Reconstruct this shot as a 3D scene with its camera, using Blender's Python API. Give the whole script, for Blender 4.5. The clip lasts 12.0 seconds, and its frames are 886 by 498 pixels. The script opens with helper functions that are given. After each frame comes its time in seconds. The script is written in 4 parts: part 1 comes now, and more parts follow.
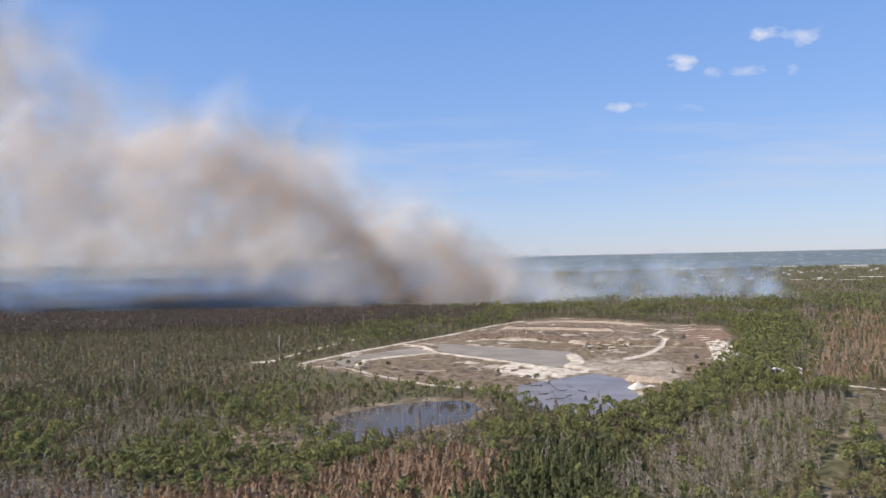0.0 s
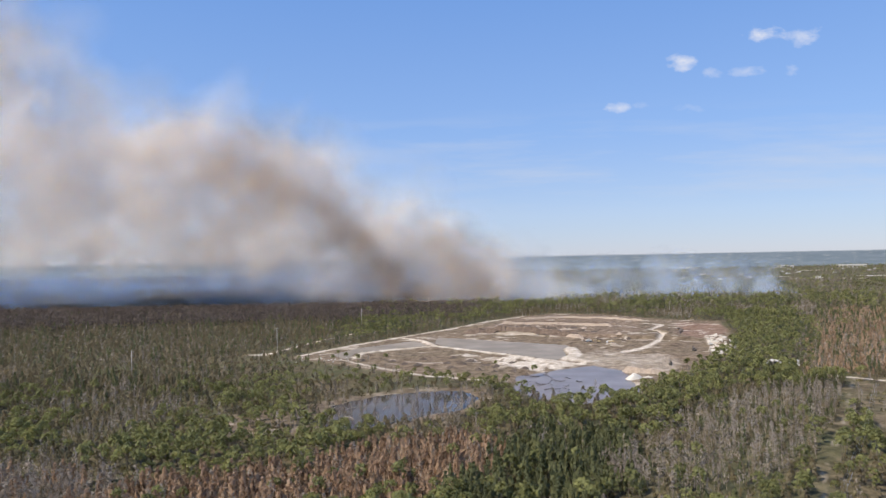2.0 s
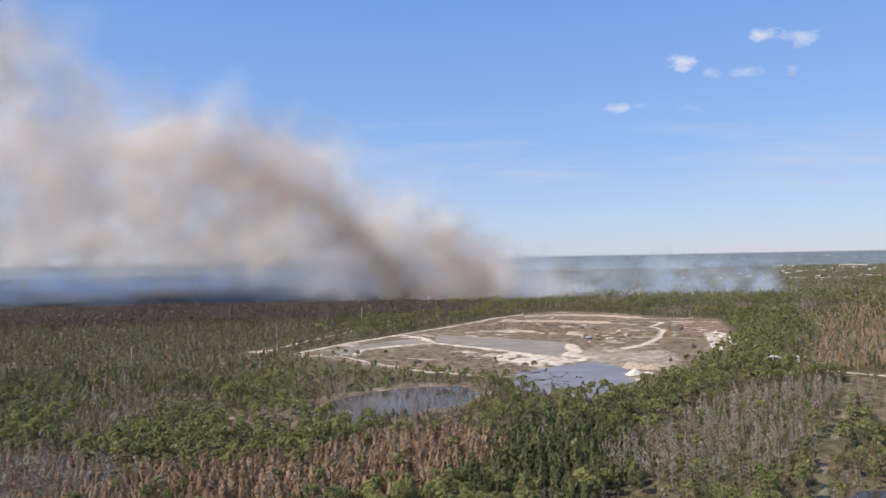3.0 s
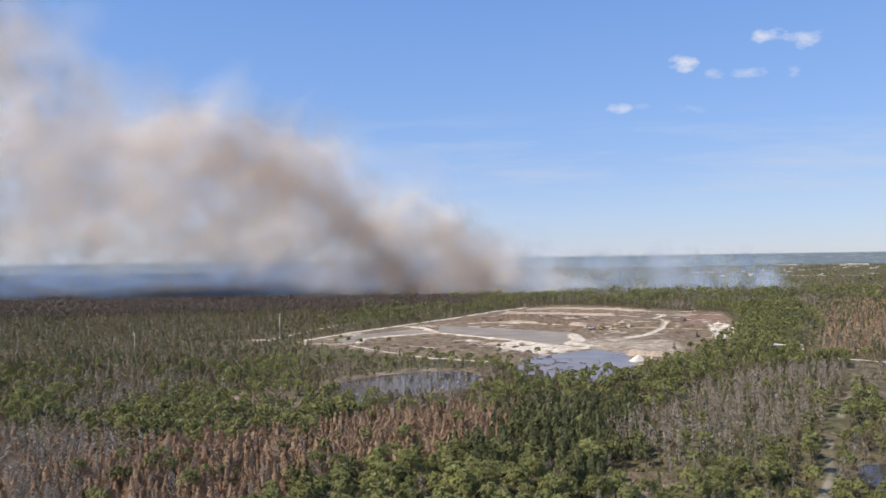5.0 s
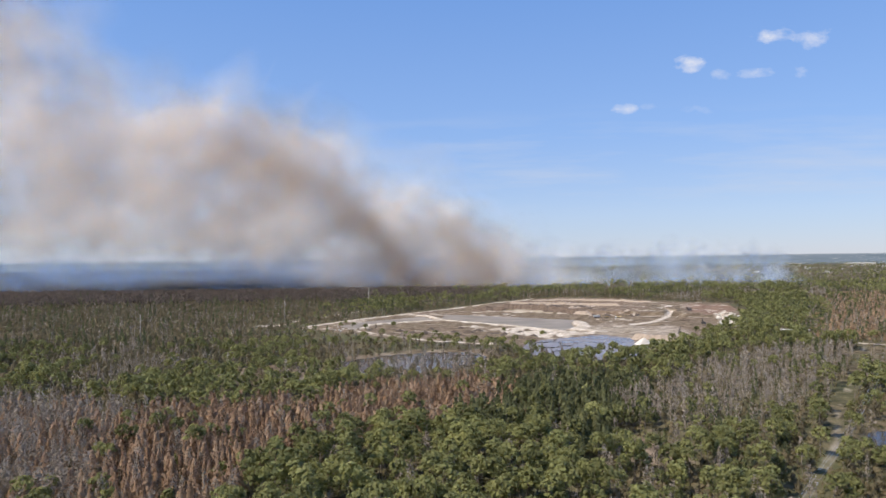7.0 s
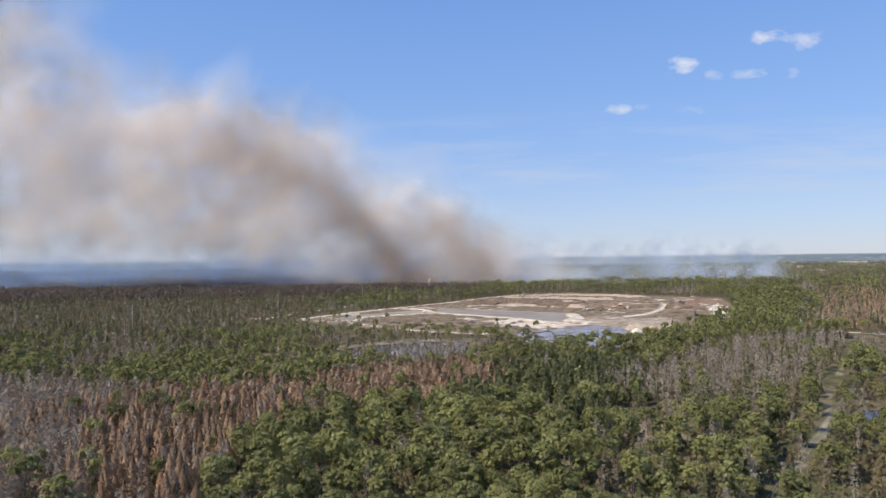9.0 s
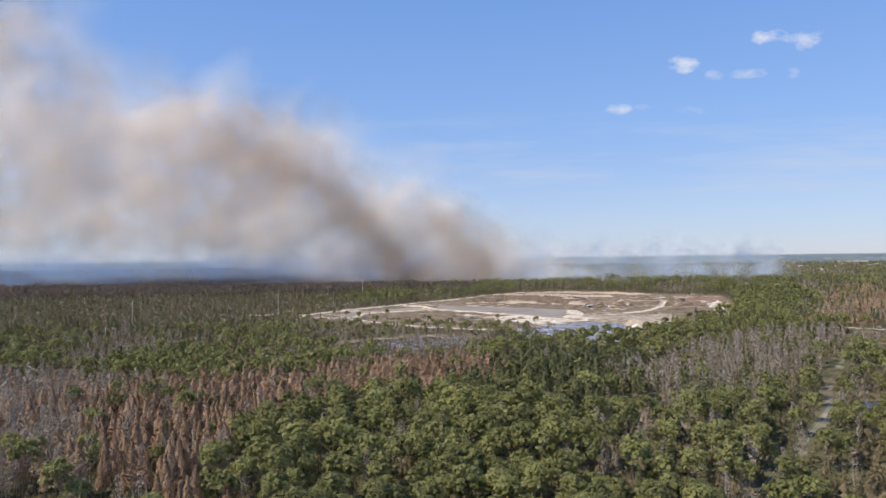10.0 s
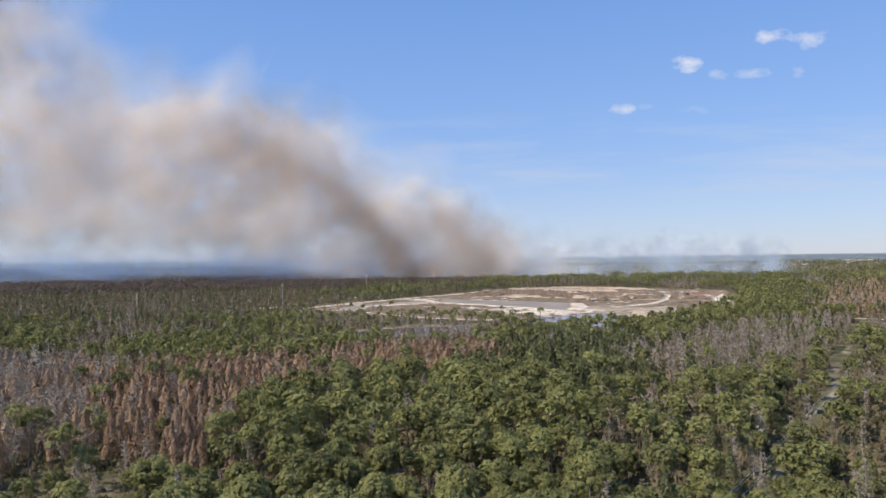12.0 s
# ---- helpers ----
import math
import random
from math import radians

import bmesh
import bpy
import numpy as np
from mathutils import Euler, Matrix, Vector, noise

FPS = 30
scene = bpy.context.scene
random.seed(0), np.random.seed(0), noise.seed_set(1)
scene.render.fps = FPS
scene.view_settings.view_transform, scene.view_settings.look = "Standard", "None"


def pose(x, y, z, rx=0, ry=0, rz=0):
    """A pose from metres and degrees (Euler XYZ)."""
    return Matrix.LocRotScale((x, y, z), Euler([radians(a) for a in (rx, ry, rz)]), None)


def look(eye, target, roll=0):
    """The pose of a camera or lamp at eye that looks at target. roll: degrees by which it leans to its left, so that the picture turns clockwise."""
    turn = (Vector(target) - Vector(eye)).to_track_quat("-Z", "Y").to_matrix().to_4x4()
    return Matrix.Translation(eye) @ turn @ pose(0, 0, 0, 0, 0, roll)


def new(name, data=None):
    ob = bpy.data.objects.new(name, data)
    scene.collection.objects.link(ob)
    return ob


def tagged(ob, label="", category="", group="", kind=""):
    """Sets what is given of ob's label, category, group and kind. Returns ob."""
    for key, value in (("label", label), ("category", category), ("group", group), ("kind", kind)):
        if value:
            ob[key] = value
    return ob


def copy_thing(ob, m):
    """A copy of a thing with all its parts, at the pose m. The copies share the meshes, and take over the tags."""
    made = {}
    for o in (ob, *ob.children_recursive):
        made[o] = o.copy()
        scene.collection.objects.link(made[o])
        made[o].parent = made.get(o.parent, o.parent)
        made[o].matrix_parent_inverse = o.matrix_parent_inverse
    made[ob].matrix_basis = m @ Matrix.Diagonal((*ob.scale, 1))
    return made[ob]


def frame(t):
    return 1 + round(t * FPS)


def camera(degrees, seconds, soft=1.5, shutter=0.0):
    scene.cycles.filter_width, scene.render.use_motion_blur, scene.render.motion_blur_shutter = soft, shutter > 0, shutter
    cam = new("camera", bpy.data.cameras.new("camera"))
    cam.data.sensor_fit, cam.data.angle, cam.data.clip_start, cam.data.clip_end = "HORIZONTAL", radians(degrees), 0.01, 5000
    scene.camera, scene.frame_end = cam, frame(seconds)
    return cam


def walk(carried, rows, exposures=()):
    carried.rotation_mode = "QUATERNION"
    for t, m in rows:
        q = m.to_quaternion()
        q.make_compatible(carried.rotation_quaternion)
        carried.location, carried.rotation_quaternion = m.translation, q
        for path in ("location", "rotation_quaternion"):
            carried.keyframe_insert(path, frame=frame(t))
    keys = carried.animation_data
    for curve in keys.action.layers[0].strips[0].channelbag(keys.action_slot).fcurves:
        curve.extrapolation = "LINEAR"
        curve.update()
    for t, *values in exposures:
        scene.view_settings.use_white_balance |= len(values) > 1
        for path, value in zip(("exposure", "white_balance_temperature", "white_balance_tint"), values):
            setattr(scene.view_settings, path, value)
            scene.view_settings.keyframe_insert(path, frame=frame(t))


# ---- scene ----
cam = camera(66.2, 12.0, soft=1.55)
PATH = [
    (0, (1.92, -0.744, 118.067), (1.883, 1.256, 118.094), -1.2),
    (0.5, (2.166, -0.234, 115.993), (2.129, 1.765, 116.02), -1.2),
    (1, (2.786, -0.54, 114.069), (2.751, 1.459, 114.096), -1.2),
    (1.5, (2.843, -0.392, 111.932), (2.808, 1.608, 111.959), -1.1),
    (2, (2.847, -0.272, 109.755), (2.813, 1.728, 109.782), -1.1),
    (2.5, (3.029, -0.109, 107.686), (2.996, 1.89, 107.713), -1.1),
    (3, (2.898, -0.144, 105.553), (2.864, 1.856, 105.581), -1.1),
    (5, (0.566, 0.896, 92.766), (0.528, 2.895, 92.794), -0.9),
    (5.5, (0.426, 0.937, 91.3), (0.389, 2.936, 91.328), -0.9),
    (6, (0.126, 1.17, 84.084), (0.087, 3.17, 84.112), -0.8),
    (6.5, (0.1, 1.4, 79.485), (0.054, 3.4, 79.513), -0.8),
    (7, (-0.119, 1.432, 77.074), (-0.171, 3.431, 77.102), -0.7),
    (9, (0.48, 2.283, 68.12), (0.445, 4.282, 68.148), -0.7),
    (9.5, (0.837, 2.433, 66.137), (0.812, 4.432, 66.165), -0.7),
    (10, (0.66, 2.415, 64.132), (0.624, 4.415, 64.16), -0.7),
    (10.5, (0.027, 2.729, 62.193), (-0.012, 4.728, 62.221), -0.7),
    (11, (0.069, 2.818, 60.069), (0.023, 4.817, 60.097), -0.6),
    (11.5, (-0.197, 2.915, 57.756), (-0.243, 4.915, 57.784), -0.7),
    (12, (-0.186, 2.967, 55.795), (-0.232, 4.966, 55.823), -0.7),
]
walk(cam, [(t, look(eye, target, roll)) for t, eye, target, roll in PATH])
scene.cycles.transparent_max_bounces = 128

# ---- world and sun ----
SUN_EL, SUN_AZ = radians(46), radians(-122)      # azimuth clockwise from +y
sun_dir = Vector((math.sin(SUN_AZ) * math.cos(SUN_EL), math.cos(SUN_AZ) * math.cos(SUN_EL), math.sin(SUN_EL)))
sun = new("sun", bpy.data.lights.new("sun", "SUN"))
sun.data.energy, sun.data.angle, sun.data.color = 5.5, radians(0.6), (1.0, 0.91, 0.78)
sun.matrix_world = look(sun_dir * 900, (0, 0, 0))


class Nodes:
    """A small builder of node trees."""

    def __init__(self, tree):
        self.tree, self.nodes = tree, tree.nodes
        self.nodes.clear()

    def put(self, socket, value):
        if isinstance(value, bpy.types.NodeSocket):
            self.tree.links.new(value, socket)
        elif value is not None:
            socket.default_value = value

    def add(self, kind, out=0, **inputs):
        node = self.nodes.new(kind)
        for key, value in inputs.items():
            self.put(node.inputs[key.replace("_", " ")], value)
        return node.outputs[out]

    def math(self, op, a, b=0.0, c=None, clamp=False):
        node = self.nodes.new("ShaderNodeMath")
        node.operation, node.use_clamp = op, clamp
        self.put(node.inputs[0], a), self.put(node.inputs[1], b)
        if c is not None:
            self.put(node.inputs[2], c)
        return node.outputs[0]

    def ramp(self, value, stops, smooth=False):
        node = self.nodes.new("ShaderNodeValToRGB")
        cr = node.color_ramp
        cr.interpolation = "EASE" if smooth else "LINEAR"
        while len(cr.elements) < len(stops):
            cr.elements.new(0.5)
        for e, (p, c) in zip(cr.elements, stops):
            e.position = p
            e.color = (*c, 1) if hasattr(c, "__len__") else (c, c, c, 1)
        self.put(node.inputs[0], value)
        return node.outputs[0]

    def mix(self, fac, a, b, blend="MIX"):
        node = self.nodes.new("ShaderNodeMix")
        node.data_type, node.blend_type = "RGBA", blend
        self.put(node.inputs[0], fac)
        self.put(node.inputs[6], (*a, 1) if isinstance(a, tuple) and len(a) == 3 else a)
        self.put(node.inputs[7], (*b, 1) if isinstance(b, tuple) and len(b) == 3 else b)
        return node.outputs[2]

    def noise(self, vector, scale, detail=4.0, rough=0.55):
        return self.add("ShaderNodeTexNoise", 0, Vector=vector, Scale=scale, Detail=detail, Roughness=rough)

    def mapped(self, vector, scale=(1, 1, 1), shift=(0, 0, 0)):
        return self.add("ShaderNodeMapping", 0, Vector=vector, Scale=scale, Location=shift)


world = bpy.data.worlds.new("world")
scene.world = world
world.use_nodes = True
W = Nodes(world.node_tree)
air = W.nodes.new("ShaderNodeTexSky")
air.sky_type, air.sun_disc, air.sun_elevation, air.sun_rotation = "NISHITA", False, SUN_EL, SUN_AZ
air.altitude, air.air_density, air.dust_density, air.ozone_density = 50.0, 1.0, 0.05, 4.0
sky = air.outputs[0]
ray = W.add("ShaderNodeTexCoord", 0)
sep = W.nodes.new("ShaderNodeSeparateXYZ")
W.tree.links.new(ray, sep.inputs[0])
up, ahead, side = sep.outputs[2], sep.outputs[1], sep.outputs[0]
# haze evens the sky out: deep blue above, milky near the horizon
K = 0.98 / 0.14
milk = W.ramp(up, [(0.0, (0.39 * K, 0.47 * K, 0.70 * K)), (0.06, (0.40 * K, 0.515 * K, 0.81 * K)), (0.18, (0.28 * K, 0.465 * K, 0.89 * K)), (0.36, (0.19 * K, 0.385 * K, 0.86 * K)), (1.0, (0.12 * K, 0.27 * K, 0.68 * K))])
sky = W.mix(0.72, sky, milk)
# a few fair-weather clouds, by slope to the side and upwards
az = W.math("ADD", W.math("DIVIDE", side, W.math("MAXIMUM", ahead, 0.01)), 0.006)
el = W.math("DIVIDE", up, W.math("MAXIMUM", ahead, 0.01))
plane = W.nodes.new("ShaderNodeCombineXYZ")
W.put(plane.inputs[0], az), W.put(plane.inputs[1], el)
ragged = W.noise(W.mapped(plane.outputs[0], (1, 1.6, 1)), 28.0, 5.0, 0.6)
fluff = None
CLOUDS = [(0.470, 0.318, 0.036, 0.014, 1.0), (0.523, 0.316, 0.038, 0.014, 0.8), (0.343, 0.280, 0.030, 0.013, 1.0), (0.390, 0.266, 0.018, 0.008, 0.45),
          (0.440, 0.266, 0.030, 0.009, 0.6), (0.503, 0.262, 0.012, 0.010, 0.5), (0.250, 0.217, 0.016, 0.008, 0.75), (0.355, 0.212, 0.026, 0.007, 0.3),
          (0.285, 0.219, 0.012, 0.005, 0.35)]
for ca, ce, wa, we, strong in CLOUDS:
    da = W.math("DIVIDE", W.math("SUBTRACT", az, ca), wa)
    de = W.math("DIVIDE", W.math("SUBTRACT", el, ce), we)
    far2 = W.math("ADD", W.math("MULTIPLY", da, da), W.math("MULTIPLY", de, de))
    body_ = W.math("SUBTRACT", W.math("ADD", 1.0, W.math("MULTIPLY", W.math("SUBTRACT", ragged, 0.5), 6.0)), far2)
    body_ = W.math("MULTIPLY", W.math("MULTIPLY", body_, 0.42, clamp=True), strong * 0.95)
    fluff = body_ if fluff is None else W.math("MAXIMUM", fluff, body_)
streak = W.noise(W.mapped(plane.outputs[0], (1.0, 9.0, 1)), 2.6, 5.0, 0.6)
streak = W.math("MULTIPLY", W.math("SUBTRACT", streak, 0.46, clamp=True), 2.2, clamp=True)
streak = W.math("MULTIPLY", streak, W.ramp(el, [(0.04, 0.0), (0.11, 1.0), (0.15, 0.8), (0.24, 0.0)], True))
sky = W.mix(streak, sky, (4.3, 4.7, 5.6))
sky = W.mix(fluff, sky, (6.0, 6.0, 6.4))
# distant land under the horizon, with haze painted into its blue-grey colour
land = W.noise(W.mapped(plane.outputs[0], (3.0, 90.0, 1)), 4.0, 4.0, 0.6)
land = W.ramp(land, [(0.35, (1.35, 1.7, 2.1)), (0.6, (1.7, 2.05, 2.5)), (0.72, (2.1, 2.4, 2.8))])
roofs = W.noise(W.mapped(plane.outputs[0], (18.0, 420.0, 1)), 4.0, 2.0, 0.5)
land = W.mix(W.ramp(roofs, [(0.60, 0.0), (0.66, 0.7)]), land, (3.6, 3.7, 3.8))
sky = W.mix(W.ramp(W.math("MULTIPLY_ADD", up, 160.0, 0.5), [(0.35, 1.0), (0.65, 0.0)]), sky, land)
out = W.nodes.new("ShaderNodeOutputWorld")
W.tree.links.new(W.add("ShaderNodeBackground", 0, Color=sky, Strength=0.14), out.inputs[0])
scene.view_settings.exposure = 0.0


# ---- materials ----
def material(name):
    m = bpy.data.materials.new(name)
    m.use_nodes = True
    n = Nodes(m.node_tree)
    n.out = n.nodes.new("ShaderNodeOutputMaterial")
    n.where = n.add("ShaderNodeNewGeometry", 0)
    return m, n


def surface(n, shader):
    n.tree.links.new(shader, n.out.inputs[0])


def bumped(n, height, strength, distance):
    return n.add("ShaderNodeBump", 0, Height=height, Strength=strength, Distance=distance)


def leaf_material(name, dark, mid, light, through_light=0.25):
    """Foliage: each clump has its own tone, and stands differ from one another."""
    m, n = material(name)
    one = n.nodes.new("ShaderNodeNewGeometry").outputs["Random Per Island"]
    flat = n.mapped(n.where, (1, 1, 0.15))
    stand, each = n.noise(flat, 0.05, 2.0), n.noise(flat, 0.17, 2.0)
    patch = n.math("ADD", n.math("MULTIPLY", stand, 0.9), n.math("MULTIPLY", each, 1.6))
    tone = n.math("ADD", n.math("MULTIPLY", one, 0.22), n.math("SUBTRACT", patch, 0.88), clamp=True)
    col = n.ramp(tone, [(0.05, dark), (0.45, mid), (0.95, light)])
    glossy = n.add("ShaderNodeBsdfPrincipled", 0, Base_Color=col, Roughness=0.62, Specular_IOR_Level=0.25)
    lit = n.add("ShaderNodeBsdfTranslucent", 0, Color=col)
    mixed = n.nodes.new("ShaderNodeMixShader")
    n.put(mixed.inputs[0], through_light), n.put(mixed.inputs[1], glossy), n.put(mixed.inputs[2], lit)
    surface(n, mixed.outputs[0])
    return m


def plain_material(name, lo, hi, scale, rough=0.85, bump=0.0, metal=0.0, detail=5.0):
    m, n = material(name)
    coarse = n.noise(n.where, scale, detail)
    fine = n.noise(n.where, scale * 9.0, 3.0)
    tone = n.math("ADD", n.math("MULTIPLY", coarse, 0.7), n.math("MULTIPLY", fine, 0.3))
    col = n.ramp(tone, [(0.33, lo), (0.66, hi)])
    p = n.add("ShaderNodeBsdfPrincipled", 0, Base_Color=col, Roughness=rough, Metallic=metal,
              Normal=bumped(n, fine, bump, 0.1) if bump else None)
    surface(n, p)
    return m


PINE_LEAF = leaf_material("pine_needles", (0.098, 0.100, 0.040), (0.212, 0.214, 0.080), (0.350, 0.345, 0.130), 0.42)
DARK_LEAF = leaf_material("dark_needles", (0.066, 0.072, 0.036), (0.122, 0.128, 0.058), (0.205, 0.205, 0.086), 0.35)
RUST_LEAF = leaf_material("rusty_cypress_leaves", (0.205, 0.132, 0.083), (0.385, 0.258, 0.165), (0.550, 0.398, 0.270), 0.4)
GREY_LEAF = leaf_material("grey_twigs", (0.190, 0.152, 0.118), (0.315, 0.262, 0.208), (0.445, 0.382, 0.312), 0.35)
SCORCHED_LEAF = leaf_material("scorched_needles", (0.085, 0.066, 0.055), (0.145, 0.112, 0.092), (0.215, 0.170, 0.138), 0.25)
SCRUB_LEAF = leaf_material("olive_scrub", (0.105, 0.088, 0.050), (0.182, 0.149, 0.086), (0.270, 0.215, 0.130), 0.35)
SHRUB_LEAF = leaf_material("shrub_leaves", (0.084, 0.079, 0.036), (0.162, 0.146, 0.067), (0.300, 0.246, 0.126), 0.35)
BARK = plain_material("pine_bark", (0.10, 0.080, 0.066), (0.24, 0.20, 0.17), 1.2, 0.9)
PALE_BARK = plain_material("pale_bark", (0.20, 0.165, 0.13), (0.40, 0.345, 0.285), 0.9, 0.9)
CHAR_BARK = plain_material("dark_bark", (0.018, 0.015, 0.014), (0.06, 0.05, 0.045), 0.9, 0.95)
WOOD = plain_material("weathered_wood", (0.11, 0.09, 0.075), (0.26, 0.225, 0.19), 2.5, 0.85)
STEEL = plain_material("galvanised_steel", (0.32, 0.33, 0.34), (0.48, 0.49, 0.5), 1.5, 0.5, 0.0, 0.6)
WIRE = plain_material("aluminium_wire", (0.28, 0.28, 0.29), (0.42, 0.42, 0.43), 0.5, 0.5, 0.0, 0.5)
WHITE_WALL = plain_material("white_painted_wall", (0.45, 0.43, 0.39), (0.62, 0.60, 0.55), 0.15, 0.7)
ROOFING = plain_material("pale_roof", (0.42, 0.41, 0.39), (0.62, 0.60, 0.57), 0.1, 0.7)
# dark glass; also painted shade for the bays of the sheds
GLASS_AND_BAY_SHADE = plain_material("dark_glass_and_bay_shade", (0.03, 0.032, 0.036), (0.06, 0.062, 0.068), 0.3, 0.25)
SAND = plain_material("heaped_sand", (0.47, 0.42, 0.35), (0.72, 0.67, 0.58), 0.25, 0.95, 0.5)
YELLOW = plain_material("yellow_paint", (0.34, 0.25, 0.12), (0.50, 0.38, 0.20), 0.8, 0.6)
WHITE_PAINT = plain_material("white_paint", (0.62, 0.62, 0.60), (0.78, 0.77, 0.74), 0.8, 0.4)
RUBBER = plain_material("black_rubber", (0.015, 0.015, 0.015), (0.04, 0.038, 0.036), 2.0, 0.85)
DARK_STEEL = plain_material("worn_dark_steel", (0.03, 0.029, 0.028), (0.09, 0.08, 0.07), 1.5, 0.6, 0.0, 0.3)

# ---- plan of the land (metres) ----
WEST_LAGOON = [(-145, 792), (-118, 849), (-55, 911), (-28, 863), (-74, 829), (-112, 806), (-116, 748)]
MAIN_LAGOON = [(-22, 947), (32, 914), (142, 842), (137, 789), (114, 719), (94, 737), (60, 778), (-12, 840), (-26, 883)]
DARK_WATER = [(56, 629), (97, 660), (138, 684), (161, 652), (159, 612), (154, 572), (153, 549), (127, 522), (98, 506), (67, 528), (49, 566)]
POND = [(-100, 474), (-94, 505), (-73, 536), (-50, 554), (-22, 564), (8, 566), (17, 535), (3, 490), (-34, 466), (-61, 442), (-86, 440)]
EAST_POND = [(164, 282), (176, 300), (205, 306), (222, 290), (200, 270), (176, 268)]
QUARRY = [(-183, 763), (-167, 808), (-69, 955), (-6, 1051), (127, 1250), (193, 1306), (265, 1267), (355, 1152), (427, 1100), (367, 903), (292, 741),
          (232, 650), (192, 608), (158, 558), (92, 577), (46, 595), (-4, 615), (-59, 654), (-109, 697)]
NORTH_BERM = [(-177, 775), (-134, 856), (-69, 949), (-6, 1043), (60, 1159), (126, 1239)]
CAUSEWAY = [(-109, 747), (-107, 788), (-73, 815), (-23, 842), (28, 789), (58, 760), (86, 726), (104, 682)]
SPUR = [(-69, 930), (-42, 903), (-23, 842)]
SAND_SPIT = [(137, 803), (134, 751), (119, 722), (136, 702)]
WHITE_FLAT = [(38, 725), (60, 745), (94, 737), (129, 695), (100, 659), (79, 646), (53, 684)]
SOUTH_TRACK = [(-122, 741), (-72, 680), (-25, 633), (26, 607)]
BEND_TRACK = [(299, 1081), (322, 1059), (276, 968), (284, 927), (257, 861), (222, 800), (192, 768)]
PALE_FLAT = [(130, 736), (169, 803), (199, 763), (236, 741), (233, 686), (204, 623), (170, 616), (159, 652), (136, 688)]
BROWN_FLAT = [(35, 986), (91, 1183), (187, 1271), (258, 1234), (314, 1140), (269, 950), (207, 886), (154, 917), (99, 976)]
RED_FLAT = [(354, 1096), (417, 1048), (376, 937), (307, 864), (294, 900)]
RUBBLE = [(332, 909), (353, 888), (323, 803), (276, 723), (298, 806)]
FAR_BANK = [(39, 976), (90, 954), (139, 939), (164, 935)]
WEST_ROAD = [(-240, 740), (-219, 801), (-205, 855), (-178, 940), (-150, 1010)]
EAST_ROAD = [(322, 612), (340, 597), (360, 578), (460, 520)]
LINE_TRACK = [(48, 130), (85, 186), (93, 202), (119, 234), (151, 281), (171, 318), (191, 353), (207, 376), (253, 446), (322, 557), (340, 585)]
CLEARING = [(60, 272), (66, 292), (84, 294), (92, 276), (84, 258), (64, 256)]
NEAR_FIELD = [(-118, 186), (-76, 182), (-68, 142), (-108, 142)]
EAST_FIELD = [(236, 384), (262, 425), (292, 505), (335, 565), (372, 560), (460, 500), (420, 380), (300, 340)]
MUCK = [(-175, 455), (-150, 492), (-108, 520), (-78, 552), (-45, 572), (25, 578), (32, 520), (8, 478), (-60, 428), (-140, 425)]
RUST_WOOD = [(-95, 165), (-58, 150), (-74, 235), (-45, 282), (0, 300), (30, 332), (36, 398), (-5, 412), (-45, 385), (-82, 345), (-150, 332), (-165, 290), (-122, 230)]
GREY_WEST = [(-330, 260), (-262, 350), (-168, 342), (-140, 290), (-110, 225), (-86, 165), (-95, 120), (-220, 110)]
DARK_WOOD = [(-4, 298), (34, 288), (40, 258), (58, 256), (62, 296), (92, 318), (104, 398), (40, 404), (16, 350)]
GREY_EAST = [(80, 322), (100, 306), (135, 312), (190, 362), (252, 440), (312, 545), (238, 530), (147, 440), (101, 378)]
RUST_EAST = [(310, 610), (430, 590), (640, 800), (860, 1120), (700, 1250), (560, 1050), (420, 800)]


def inside_by(poly, x, y):
    """Metres that a place lies inside a closed outline (outside: minus)."""
    d2, inner = np.full(np.shape(x), 1e12), np.zeros(np.shape(x), bool)
    for (ax, ay), (bx, by) in zip(poly, poly[1:] + poly[:1]):
        ex, ey = bx - ax, by - ay
        k = np.clip(((x - ax) * ex + (y - ay) * ey) / (ex * ex + ey * ey), 0, 1)
        d2 = np.minimum(d2, (x - ax - k * ex) ** 2 + (y - ay - k * ey) ** 2)
        inner ^= ((ay > y) != (by > y)) & (x < (bx - ax) * (y - ay) / ((by - ay) or 1e-9) + ax)
    return np.sqrt(d2) * np.where(inner, 1, -1)


def off_line(line, x, y):
    """Metres from a place to a line of points."""
    d2 = np.full(np.shape(x), 1e12)
    for (ax, ay), (bx, by) in zip(line, line[1:]):
        ex, ey = bx - ax, by - ay
        k = np.clip(((x - ax) * ex + (y - ay) * ey) / (ex * ex + ey * ey), 0, 1)
        d2 = np.minimum(d2, (x - ax - k * ex) ** 2 + (y - ay - k * ey) ** 2)
    return np.sqrt(d2)


def step(a, b, v):
    k = np.clip((v - a) / (b - a), 0, 1)
    return k * k * (3 - 2 * k)


TABLES = {}


